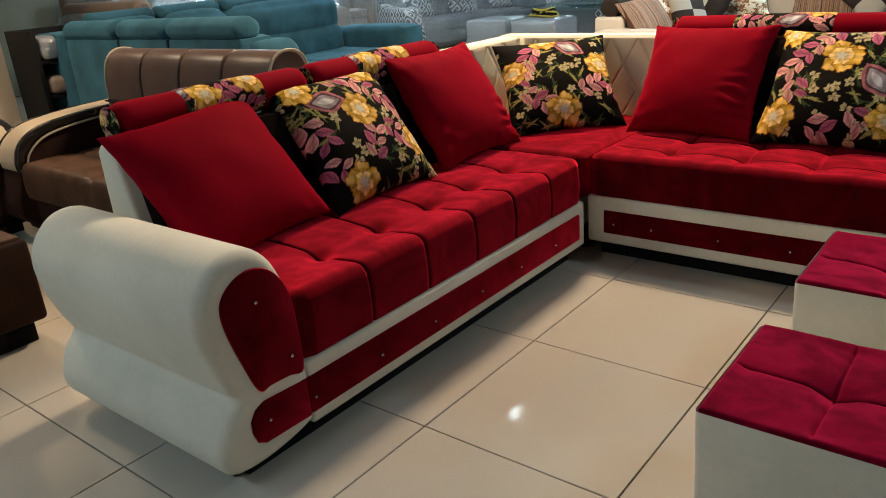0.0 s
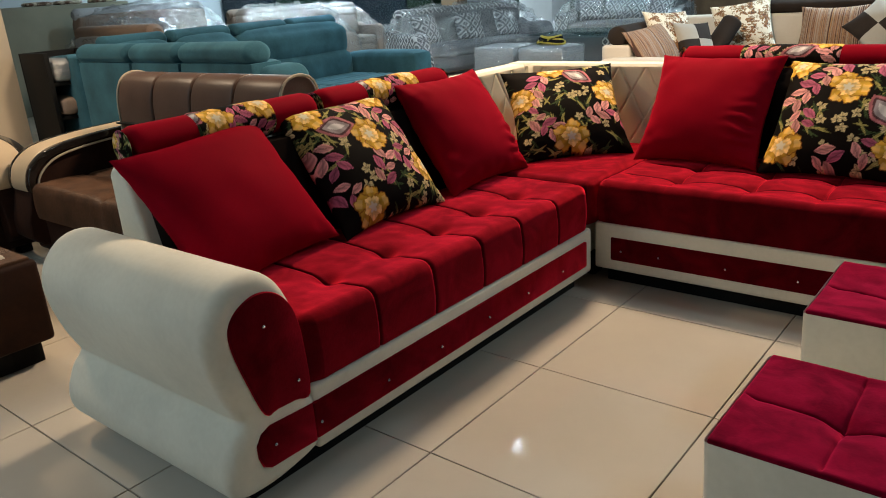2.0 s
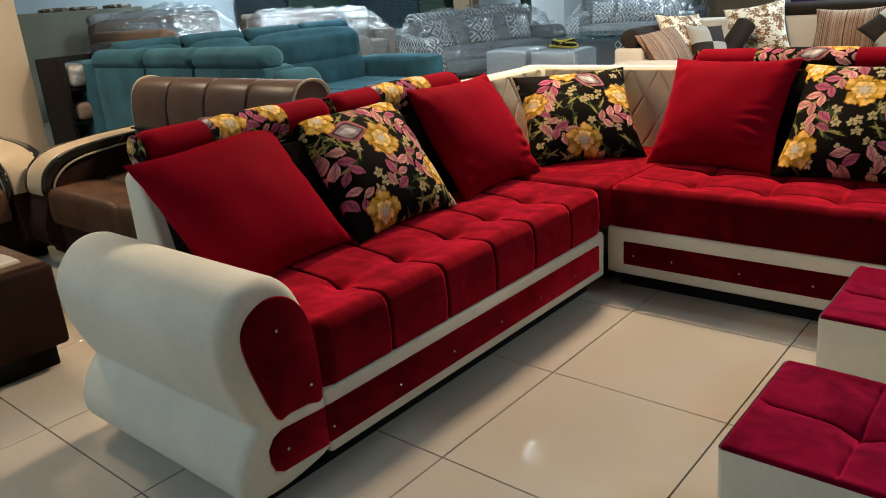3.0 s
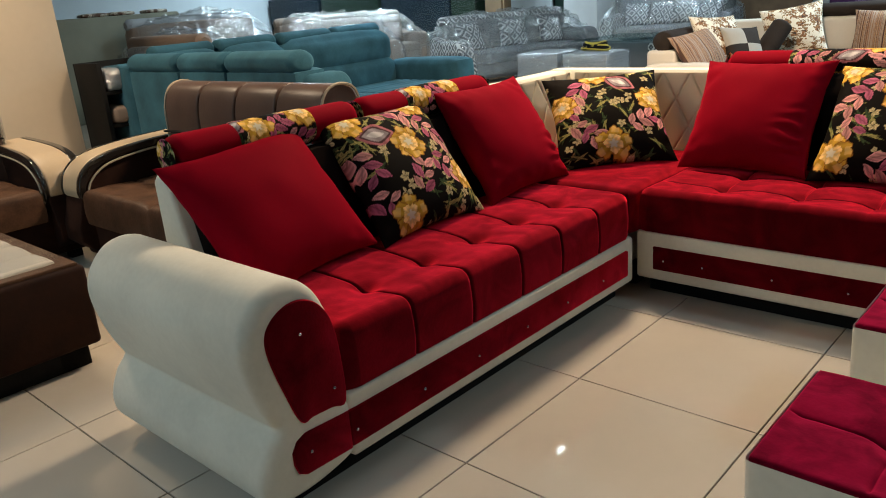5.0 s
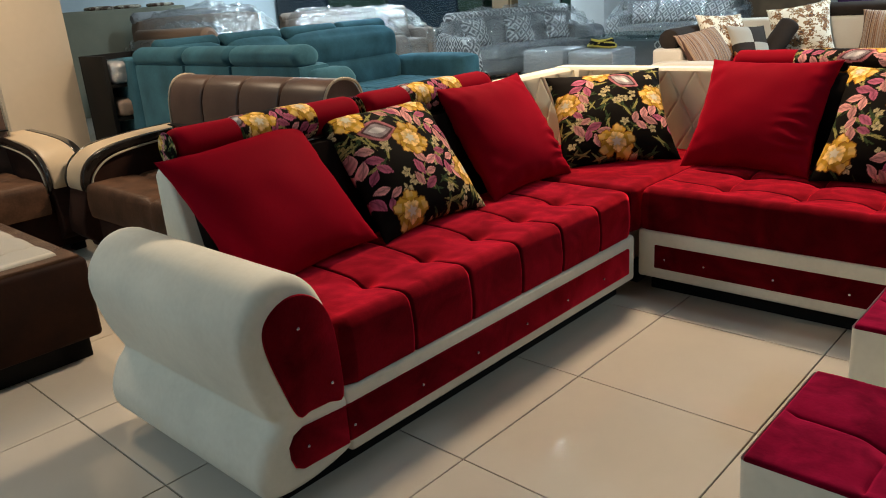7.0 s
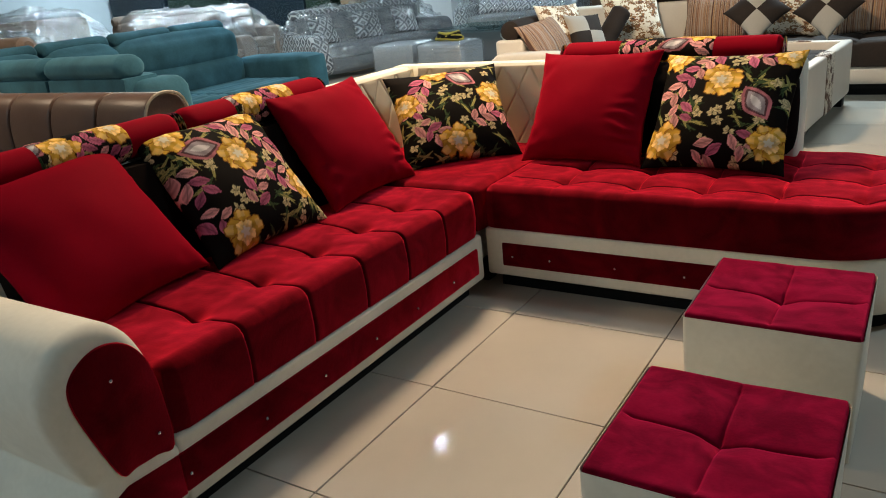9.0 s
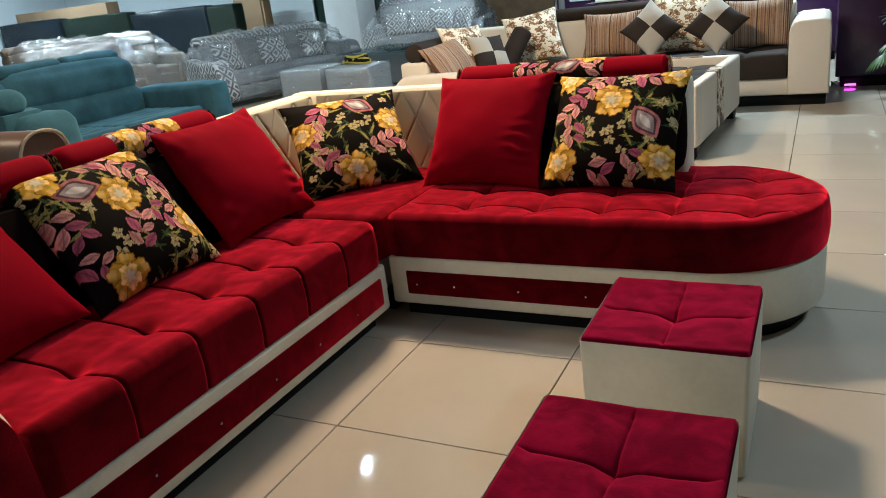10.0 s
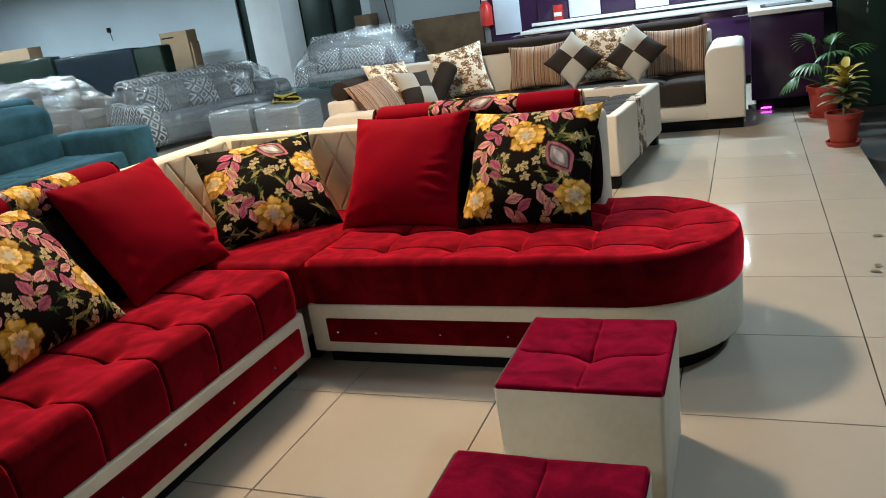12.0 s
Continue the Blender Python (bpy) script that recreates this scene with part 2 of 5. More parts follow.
WRAP = clear("clear_plastic_wrap", (0.95, 0.96, 0.97), 0.29, 0.20, 0.9, 9.0, 0.03)
THINWRAP = clear("thin_plastic_film", (0.95, 0.96, 0.97), 0.055, 0.16, 0.9, 5.0, 0.03)
GLASS = clear("table_glass", (0.72, 0.82, 0.82), 0.22, 0.02, 0.0, 1.0)
GEO = pattern("grey_diamond_weave", "diamond", ((0, (0.085, 0.09, 0.10)), (0.52, (0.44, 0.45, 0.46))), 6.0)
STRIPE = pattern("brown_striped_weave", "stripe", ((0, (0.07, 0.03, 0.02)), (0.40, (0.30, 0.15, 0.08)), (0.47, (0.36, 0.28, 0.22)), (0.53, (0.16, 0.09, 0.06)), (0.58, (0.42, 0.24, 0.11)), (0.65, (0.12, 0.06, 0.05))), 60.0)
BLOTCH = pattern("autumn_leaf_print", "leaf", ((0, (0.05, 0.03, 0.02)), (0.24, (0.30, 0.13, 0.05)), (0.40, (0.22, 0.14, 0.06)), (0.53, (0.76, 0.70, 0.58))), 17.0)
BAND = pattern("brown_wave_print", "leaf", ((0, (0.10, 0.05, 0.03)), (0.52, (0.66, 0.60, 0.50))), 14.0)


# ---- building blocks ----
def thing(name, label, category, x=0, y=0, z=0, group="", kind=""):
    ob = new(name)
    ob.location = (x, y, z)
    ob.empty_display_size = 0.1
    return tagged(ob, label, category, group, kind)


def finish(bm, name, material, angle=42):
    bmesh.ops.recalc_face_normals(bm, faces=bm.faces)
    me = bpy.data.meshes.new(name)
    bm.to_mesh(me)
    bm.free()
    me.materials.append(material)
    me.polygons.foreach_set("use_smooth", [True] * len(me.polygons))
    me.set_sharp_from_angle(angle=radians(angle))
    return me


def part(name, bm, material, parent=None, label="", angle=42):
    """Links a bmesh, drawn in the world's metres, as one mesh under a thing or a part."""
    me = bm if isinstance(bm, bpy.types.Mesh) else finish(bm, name, material, angle)
    ob = new(name, me)
    if parent is not None:
        ob.parent = parent
        m = parent.matrix_basis.copy()
        up = parent
        while up.parent:
            m = up.parent.matrix_basis @ up.matrix_parent_inverse @ m
            up = up.parent
        ob.matrix_parent_inverse = m.inverted()
    if label:
        ob["label"] = label
    return ob


def box(x0, x1, y0, y1, z0, z1, r=0.01, seg=2):
    bm = bmesh.new()
    bmesh.ops.create_cube(bm, size=1)
    bmesh.ops.scale(bm, vec=(abs(x1 - x0), abs(y1 - y0), abs(z1 - z0)), verts=bm.verts)
    if r:
        bmesh.ops.bevel(bm, geom=bm.edges[:], offset=min(r, 0.49 * min(abs(x1 - x0), abs(y1 - y0), abs(z1 - z0))), segments=seg, profile=0.5, affect="EDGES")
    bmesh.ops.translate(bm, vec=((x0 + x1) / 2, (y0 + y1) / 2, (z0 + z1) / 2), verts=bm.verts)
    return bm


def soft_box(x0, x1, y0, y1, z0, z1, r=0.05, puff=0.02, n=10, seed=0):
    """An upholstered block: rounded edges, faces that bulge, a little uneven."""
    bm = bmesh.new()
    bmesh.ops.create_cube(bm, size=2)
    bmesh.ops.subdivide_edges(bm, edges=bm.edges[:], cuts=n, use_grid_fill=True)
    half = Vector(((x1 - x0) / 2, (y1 - y0) / 2, (z1 - z0) / 2))
    mid = Vector(((x1 + x0) / 2, (y1 + y0) / 2, (z1 + z0) / 2))
    for v in bm.verts:
        c = v.co.copy()
        bulge = [puff * (1 - c[(i + 1) % 3] ** 2) * (1 - c[(i + 2) % 3] ** 2) * c[i] for i in range(3)]
        p = Vector([math.copysign(abs(c[i]) ** 0.8, c[i]) * half[i] for i in range(3)])
        core = Vector([max(-half[i] + min(r, half[i]), min(half[i] - min(r, half[i]), p[i])) for i in range(3)])
        d = p - core
        if d.length > 1e-9:
            rr = Vector([min(r, half[i]) for i in range(3)])
            d = d.normalized()
            d = Vector([d[i] * rr[i] for i in range(3)])
        wob = noise.noise((p + Vector((seed * 3.1, seed, 0))) * 5) * 0.004
        v.co = mid + core + d + Vector(bulge) + d * wob * 10
    return bm


def prism(points, axis, a, b, r=0.0, seg=3):
    """A closed outline drawn out along an axis from a to b; r rounds both end edges."""
    bm = bmesh.new()

    def put(p, t):
        return {"x": (t, p[0], p[1]), "y": (p[0], t, p[1]), "z": (p[0], p[1], t)}[axis]

    lo = bm.faces.new([bm.verts.new(put(p, a)) for p in points])
    hi = bm.faces.new([bm.verts.new(put(p, b)) for p in points])
    k = len(points)
    lov, hiv = list(lo.verts), list(hi.verts)
    for i in range(k):
        bm.faces.new((lov[i], lov[(i + 1) % k], hiv[(i + 1) % k], hiv[i]))
    if r:
        bmesh.ops.recalc_face_normals(bm, faces=bm.faces)
        bmesh.ops.bevel(bm, geom=list(set(lo.edges[:] + hi.edges[:])), offset=r, segments=seg, profile=0.5, affect="EDGES")
    return bm


def smooth_loop(points, per=5):
    """A closed, rounded outline through the points."""
    out, k = [], len(points)
    for i in range(k):
        p0, p1, p2, p3 = (Vector(points[(i + j - 1) % k]) for j in range(4))
        for s in range(per):
            t = s / per
            out.append(tuple(0.5 * ((2 * p1) + (p2 - p0) * t + (2 * p0 - 5 * p1 + 4 * p2 - p3) * t * t + (3 * p1 - p0 - 3 * p2 + p3) * t ** 3)))
    return out


def rod(p, q, r, n=12, r2=None):
    bm = bmesh.new()
    d = Vector(q) - Vector(p)
    bmesh.ops.create_cone(bm, cap_ends=True, segments=n, radius1=r, radius2=r if r2 is None else r2, depth=d.length)
    m = Matrix.Translation((Vector(p) + Vector(q)) / 2) @ d.to_track_quat("Z", "Y").to_matrix().to_4x4()
    bmesh.ops.transform(bm, matrix=m, verts=bm.verts)
    return bm


def lathe(profile, n=28, at=(0, 0, 0)):
    bm = bmesh.new()
    rings = [[bm.verts.new((at[0] + r * math.cos(2 * math.pi * i / n), at[1] + r * math.sin(2 * math.pi * i / n), at[2] + z)) for i in range(n)] for r, z in profile]
    for a, b in zip(rings, rings[1:]):
        for i in range(n):
            bm.faces.new((a[i], a[(i + 1) % n], b[(i + 1) % n], b[i]))
    bm.faces.new(rings[0])
    bm.faces.new(rings[-1])
    return bm


def gather(n, seams, length):
    """Even steps from 0 to 1 with a few more close to each seam, so that its furrow is narrow."""
    fine = [c + o / length for c in seams for o in (-0.0075, -0.0045, -0.0025, 0.0, 0.0025, 0.0045, 0.0075)]
    even = [i / n for i in range(n + 1) if i in (0, n) or all(abs(i / n - c) * length > 0.010 for c in seams)]
    return sorted(even + fine)


def tufted(place, nu, nv, z0, z1, seams_x, seams_y, tufts, r=0.035, groove=0.010, puff=0.012, seed=0.0, dent=1.0, fade=0, side_seams=True, bulge=0.006, wide=(), pack=((), ())):
    """A seat pad: place(u, v) gives the plan, seams are sewn in as furrows, tufts as dents, the rim rolls over."""
    bm = bmesh.new()
    us = gather(nu, pack[0], place(1, 0.5)[0] - place(0, 0.5)[0])
    vs = gather(nv, pack[1], place(0, 1)[1] - place(0, 0)[1])
    nu, nv = len(us) - 1, len(vs) - 1

    def near(x, y, side=False, normal=None):
        d, w = 9.0, 1.0
        for c in seams_x:
            if (not side or abs(normal[1]) > 0.7) and abs(x - c) < d:
                d, w = abs(x - c), (0.0075 if c in wide or not pack[0] else 0.0042)
        for c in seams_y:
            if (not side or abs(normal[0]) > 0.7) and abs(y - c) < d:
                d, w = abs(y - c), (0.0075 if c in wide or not pack[1] else 0.0042)
        return d, w

    def height(x, y, k=1.0):
        d, w = near(x, y)
        h = puff * (1 - k * math.exp(-d / 0.05)) - k * groove * (0.45 if wide and w > 0.005 else 1.0) * math.exp(-(d / w) ** 2)
        for tx, ty in tufts:
            dd = math.hypot(x - tx, y - ty)
            h -= dent * (0.020 * math.exp(-(dd / 0.035) ** 2) + 0.010 * math.exp(-(dd / 0.10) ** 2))
        return h + 0.004 * noise.noise((x * 7, y * 7, seed)) + 0.0015 * noise.noise((x * 24, y * 24, seed))

    grid = [[None] * (nv + 1) for _ in range(nu + 1)]
    for i in range(nu + 1):
        for j in range(nv + 1):
            x, y = place(us[i], vs[j])
            grid[i][j] = bm.verts.new((x, y, z1 + height(x, y, min(1.0, 0.15 + min(i, nu - i, j, nv - j) / fade) if fade else 1.0)))
    for i in range(nu):
        for j in range(nv):
            bm.faces.new((grid[i][j], grid[i + 1][j], grid[i + 1][j + 1], grid[i][j + 1]))
    rim = [grid[i][0] for i in range(nu)] + [grid[nu][j] for j in range(nv)] + [grid[i][nv] for i in range(nu, 0, -1)] + [grid[0][j] for j in range(nv, 0, -1)]
    k, last = len(rim), rim
    out = []
    for i in range(k):
        e = Vector(rim[(i + 1) % k].co.xy) - Vector(rim[i - 1].co.xy)
        out.append(Vector((e.y, -e.x)).normalized())
    steps = [(r * math.sin(a), r * (1 - math.cos(a))) for a in (0.4, 0.8, 1.2, 1.57)]
    drop = z1 - z0
    steps += [(r + bulge * math.sin(math.pi * s), r + (drop - r) * s) for s in (0.25, 0.5, 0.75, 1.0)]
    base = [v.co.copy() for v in rim]
    for o, dn in steps:
        ring = []
        for i in range(k):
            d, w = near(base[i].x, base[i].y, True, out[i])
            oo = o - (groove * 0.7 if side_seams else 0.0) * math.exp(-(d / w) ** 2) * min(1, o / r)
            fade = max(0.0, 1 - dn / (2 * r))
            ring.append(bm.verts.new((base[i].x + out[i].x * oo, base[i].y + out[i].y * oo, z1 - dn + (base[i].z - z1) * fade)))
        for i in range(k):
            bm.faces.new((last[i], last[(i + 1) % k], ring[(i + 1) % k], ring[i]))
        last = ring
    bm.faces.new(last)
    return bm


def pillow_mesh(name, w, h, t, material, n=26, seed=0.0, paint=None, crease=1.0):
    """A stuffed square cushion in the xz plane with pinched corners, a sewn edge and small creases."""
    bm = bmesh.new()
    sides = []
    for s in (1, -1):
        g = [[None] * (n + 1) for _ in range(n + 1)]
        for i in range(n + 1):
            for j in range(n + 1):
                a, b = -math.cos(math.pi * (0.12 + 0.76 * i / n)) / math.cos(math.pi * 0.12), -math.cos(math.pi * (0.12 + 0.76 * j / n)) / math.cos(math.pi * 0.12)
                edge = max(0.0, (1 - a * a)) * max(0.0, (1 - b * b))
                x = a * w / 2 * (1 - 0.10 * (1 - b * b) * abs(a) ** 3)
                z = b * h / 2 * (1 - 0.10 * (1 - a * a) * abs(b) ** 3)
                y = -s * t / 2 * edge ** 0.5
                rim = (1 - edge) ** 4 * edge ** 0.3
                y += crease * rim * 0.016 * noise.noise((a * 5 + seed, b * 5, s * 3.0))
                y += 0.006 * edge * noise.noise((a * 2.2 + seed, b * 2.2, s * 2.0))
                if crease > 1.0 and edge > 0:
                    y += 0.0070 * math.sin(b * 34 + 3 * noise.noise((a * 3, b * 3, seed))) * math.exp(-((a - 0.72) / 0.22) ** 2) * math.exp(-((b + 0.35) / 0.35) ** 2)
                if i in (0, n) or j in (0, n):
                    g[i][j] = sides[0][i][j] if sides else bm.verts.new((x, 0, z))
                else:
                    g[i][j] = bm.verts.new((x, y, z))
        sides.append(g)
        for i in range(n):
            for j in range(n):
                bm.faces.new((g[i][j], g[i + 1][j], g[i + 1][j + 1], g[i][j + 1]))
    if paint:
        layer = bm.verts.layers.float_color.new("print")
        co = np.array([(v.co.x / w + 0.5, v.co.z / h + 0.5) for v in bm.verts])
        rgb = paint(co[:, 0], co[:, 1])
        for v, c in zip(bm.verts, rgb):
            v[layer] = (*c, 1.0)
    return finish(bm, name, material, 80)


def stand(x, y, z, yaw=0.0, lean=0.0, roll=0.0):
    """Pose of a cushion whose lower edge rests at x, y, z: yaw turns its face, lean tips it back."""
    return pose(x, y, z, 0, 0, yaw) @ pose(0, 0, 0, -lean, 0, 0) @ pose(0, 0, 0, 0, roll, 0)


# ---- the room ----
XL, XR, YB, YF = -18.5, 2.15, 14.5, -6.5
floor = tagged(part("floor", box(XL - 0.2, XR - 0.01, YF - 0.2, YB + 0.2, -0.15, -0.006, 0), GROUT), "cream polished porcelain tiles with dark narrow joints", "floor", kind="structure")
tagged(part("pavement", box(XR, 16, YF - 8, YB + 8, -0.30, -0.10, 0.01), PAVE), "dark wet-looking stone paving beyond the tiled edge", "pavement", kind="structure")
tagged(part("ceiling", box(XL - 0.2, XR + 3.2, YF - 0.2, YB + 0.2, CEIL, CEIL + 0.2, 0), CEILING), "plain grey showroom ceiling", "ceiling", kind="structure")
tagged(part("wall_west", box(XL - 0.2, XL, YF - 0.2, YB + 0.2, -0.006, CEIL, 0), WALL), "pale blue plastered wall", "wall", kind="structure")
tagged(part("wall_south", box(XL, XR + 3, YF - 0.2, YF, -0.10, CEIL, 0), WALL), "pale plastered wall behind the aisle", "wall", kind="structure")
north = tagged(part("wall_north", box(XL, -9.9, YB, YB + 0.2, -0.006, CEIL, 0), WALL), "pale blue plastered wall with a dark green opening", "wall", kind="structure")
part("wall_section", box(-6.6, XR, YB, YB + 0.2, -0.006, CEIL, 0), WALL, north)
part("lintel", box(-9.9, -6.6, YB, YB + 0.2, 2.9, CEIL, 0), WALL, north)
part("dado", box(XL + 0.01, -9.95, YB - 0.006, YB - 0.001, 0.0, 1.02, 0.002), GREYDADO, north, "greyer painted lower wall")
fixture = thing("wall_socket", "small dark cable outlet on the pale wall", "socket", -13.9, YB - 0.03, 2.0)
part("plate", box(-13.97, -13.85, YB - 0.03, YB - 0.001, 1.93, 2.05, 0.006), BLACK, fixture)
part("cable", rod((-13.9, YB - 0.012, 1.94), (-13.86, YB - 0.012, 1.72), 0.008, 6), BLACK, fixture)
door = thing("window_1", "dark green glazed shutter standing between pale walls", "window", -8.4, YB, 0, kind="structure")
for i in range(4):
    part("panel", box(-9.89 + i * 0.83, -9.08 + i * 0.83, YB + 0.08, YB + 0.12, 0, 2.9, 0.01), GREENDARK, door)
for i in range(5):
    part("mullion", box(-9.93 + i * 0.83, -9.86 + i * 0.83, YB + 0.05, YB + 0.14, 0, 2.9, 0.008), BLACK, door)

pillar = thing("pillar_1", "square beige painted pillar behind brown armchairs", "pillar", -5.8, 0.47, kind="structure")
part("shaft", box(-6.15, -5.50, 0.17, 0.78, 0.1, CEIL, 0.012), BEIGEPAINT, pillar)
part("skirting", box(-6.16, -5.49, 0.16, 0.79, -0.006, 0.1, 0.006), TILE, pillar)
pillar = thing("pillar_2", "square white painted pillar among wrapped sofas", "pillar", -7.7, 12.5, kind="structure")
part("shaft", box(-8.05, -7.25, 12.2, 12.95, 0.1, CEIL, 0.012), WHITEPAINT, pillar)
part("skirting", box(-8.06, -7.24, 12.19, 12.96, -0.006, 0.1, 0.006), TILE, pillar)


# ---- floral print ----
INK = (0.0062, 0.0044, 0.0034)


def petals(u, v, rgb, cx, cy, r, count, turn, tone, heart):
    """A blossom of unequal petals: pale folded rims, amber hollows, a loose pale heart."""
    rng = np.random.RandomState(int(cx * 991 + cy * 577))
    for ring, reach in ((0, 1.0), (1, 0.52)):
        for k in range(count):
            a = turn + 6.283 * (k + 0.5 * ring) / count + rng.randn() * 0.16
            size = r * reach * rng.uniform(0.44, 0.54)
            px, py = cx + (r * reach - size) * 0.98 * math.cos(a), cy + (r * reach - size) * 0.98 * math.sin(a)
            dx, dy = u - px, v - py
            p, q = dx * math.cos(a) + dy * math.sin(a), -dx * math.sin(a) + dy * math.cos(a)
            rad = np.hypot(p / size, q / (size * rng.uniform(0.78, 1.05)))
            ang = np.arctan2(q, p)
            wave = 1 + 0.09 * np.sin(ang * 5 + k) + 0.05 * np.sin(ang * 11 + 2 * k)
            inside = rad < wave
            depth = np.clip(rad / wave, 0, 1)
            glow_up = (0.55 + 0.50 * (p / size + 0.5) * 0.7 + 0.14 * np.sin(q / size * 8 + k)) * rng.uniform(0.7, 1.08)
            mixed = np.array(tone)[None, :] * glow_up[:, None] + np.array(heart)[None, :] * (0.16 * (p / size > 0.25) * (np.abs(q / size) < 0.4) + 0.26 * ring)[:, None]
            rgb[inside] = mixed[inside]
            edge = inside & (depth > 0.90) & (ring == 0)
            rgb[edge] = np.array((0.26, 0.10, 0.015))
    dx, dy = u - cx, v - cy
    core = np.hypot(dx, dy) < r * (0.20 + 0.05 * np.sin(np.arctan2(dy, dx) * 5))
    rgb[core] = np.array(heart) * 0.8


def blade(u, v, rgb, cx, cy, length, width, turn, tone, rim=None):
    dx, dy = u - cx, v - cy
    a, b = dx * np.cos(turn) + dy * np.sin(turn), -dx * np.sin(turn) + dy * np.cos(turn)
    s = a / length
    edge = np.clip(1 - np.abs(s) ** 1.7, 0, 1) * (1 + 0.03 * np.sin(a * 90 + cx * 60))
    inside = (np.abs(s) < 1) & (np.abs(b) < width * edge)
    shade = 0.72 + 0.38 * np.abs(b) / width + 0.18 * np.sin(a * 120 + b * 240)
    rgb[inside] = (np.array(tone) * shade[:, None])[inside]
    if rim is not None:
        mid = inside & (np.abs(b) < width * 0.07)
        rgb[mid] = np.array(tone) * 0.45
        band = inside & (np.abs(b) > width * edge * 0.74)
        rgb[band] = np.array(rim)
    else:
        mid = inside & (np.abs(b) < width * 0.09)
        rgb[mid] = np.array(tone) * 0.4


GOLD, PALE = (0.78, 0.43, 0.05), (0.80, 0.70, 0.52)
PINK, ROSE, SAGE, GREEN, SAND = (0.66, 0.29, 0.27), (0.42, 0.10, 0.17), (0.36, 0.31, 0.10), (0.05, 0.075, 0.03), (0.58, 0.46, 0.24)


def floral(flowers, pods, stems, seed, aspect=1.0):
    """A painter of the print: big gold blossoms, rimmed pods, sprays of pink leaves, small sand sprigs."""
    def paint(u, v):
        rng = np.random.RandomState(seed)
        u = u * aspect
        rgb = np.tile(np.array(INK), (len(u), 1))
        for _ in range(int(46 * aspect)):
            x, y, t = rng.rand() * aspect, rng.rand(), rng.rand() * 6.3
            for k in range(5):
                blade(u, v, rgb, x + 0.02 * k * math.cos(t), y + 0.02 * k * math.sin(t), 0.05 + 0.03 * rng.rand(), 0.008, t + rng.randn() * 0.5, GREEN if k < 3 else SAGE)
        for _ in range(int(34 * aspect)):
            x, y = rng.rand() * aspect, rng.rand()
            for k in range(5):
                t = k * 1.26 + rng.rand()
                blade(u, v, rgb, x + 0.022 * math.cos(t), y + 0.022 * math.sin(t), 0.020, 0.012, t, SAND)
        for x, y, t, n in stems:
            for k in range(n):
                px, py = x + 0.088 * k * math.cos(t), y + 0.088 * k * math.sin(t)
                for side in (1.2, -1.2):
                    tone = np.array(PINK if rng.rand() < 0.6 else ROSE) * rng.uniform(0.75, 1.2)
                    reach, size = rng.uniform(0.040, 0.060), rng.uniform(0.052, 0.074)
                    blade(u, v, rgb, px + reach * math.cos(t + side), py + reach * math.sin(t + side), size, size * 0.50, t + side * 0.7 + rng.randn() * 0.25, tone, tone * 1.25)
        for x, y, t in pods:
            for k, (length, width, tone) in enumerate(((0.150, 0.092, (0.46, 0.15, 0.17)), (0.125, 0.070, (0.10, 0.045, 0.05)), (0.105, 0.055, (0.34, 0.28, 0.29)), (0.07, 0.026, (0.66, 0.60, 0.58)))):
                dx, dy = u - x, v - y
                a, b = dx * math.cos(t) + dy * math.sin(t), -dx * math.sin(t) + dy * math.cos(t)
                inside = np.abs(b) < width * np.clip(1 - np.abs(a / length) ** 1.8, 0, 1) * (1 + 0.06 * np.sin(a * 40 + k))
                rgb[inside] = (np.array(tone) * (0.85 + 0.2 * np.sin(a * 60 + b * 50))[:, None])[inside]
        for i, (x, y, r) in enumerate(flowers):
            petals(u, v, rgb, x, y, r * 1.06, 5 + i % 2, i * 0.7, GOLD, PALE)
        return rgb
    return paint


PRINT_A = floral(((0.17, 0.90, 0.125), (0.52, 0.62, 0.135), (0.26, 0.13, 0.135), (0.90, 0.30, 0.125), (0.80, 0.95, 0.13)), ((0.31, 0.74, -0.15),), ((0.60, 0.92, -0.9, 6), (0.66, 0.45, -0.7, 3), (0.45, 0.27, 1.1, 3), (0.42, 0.92, 0.1, 2), (0.08, 0.62, -1.2, 3), (0.08, 0.30, -0.6, 2)), 3)
PRINT_B = floral(((0.42, 0.92, 0.12), (0.86, 0.60, 0.13), (0.47, 0.17, 0.15), (0.11, 0.60, 0.12)), ((0.62, 0.80, -0.6),), ((0.30, 0.82, -2.0, 5), (0.20, 0.36, -0.7, 3), (0.66, 0.33, 0.5, 3), (0.92, 0.38, -0.9, 3)), 8)
PRINT_C = floral(((0.12, 0.91, 0.125), (0.50, 0.68, 0.14), (0.15, 0.20, 0.145), (0.88, 0.21, 0.13), (0.91, 0.93, 0.11)), ((0.76, 0.50, -0.95),), ((0.42, 0.92, -2.2, 6), (0.24, 0.46, -1.3, 2), (0.42, 0.14, -0.4, 2), (0.66, 0.88, 0.2, 3), (0.68, 0.24, -0.9, 2)), 5)
PRINT_D = floral(((0.24, 0.36, 0.15), (0.70, 0.44, 0.16), (0.50, 0.92, 0.15)), ((0.04, 0.42, 0.5), (0.50, 0.62, -0.4)), ((0.40, 0.34, 0.5, 3), (0.52, 0.22, -0.3, 3), (0.10, 0.62, 0.2, 3), (0.78, 0.70, -2.2, 3), (0.1, 0.15, 0.3, 4)), 11, aspect=0.85)


# ---- red sectional sofa ----
STUD = finish(lathe([(0.0005, -0.003), (0.0042, -0.001), (0.0046, 0.0015), (0.0025, 0.004), (0.0005, 0.0045)], 10), "stud", CRYSTAL)


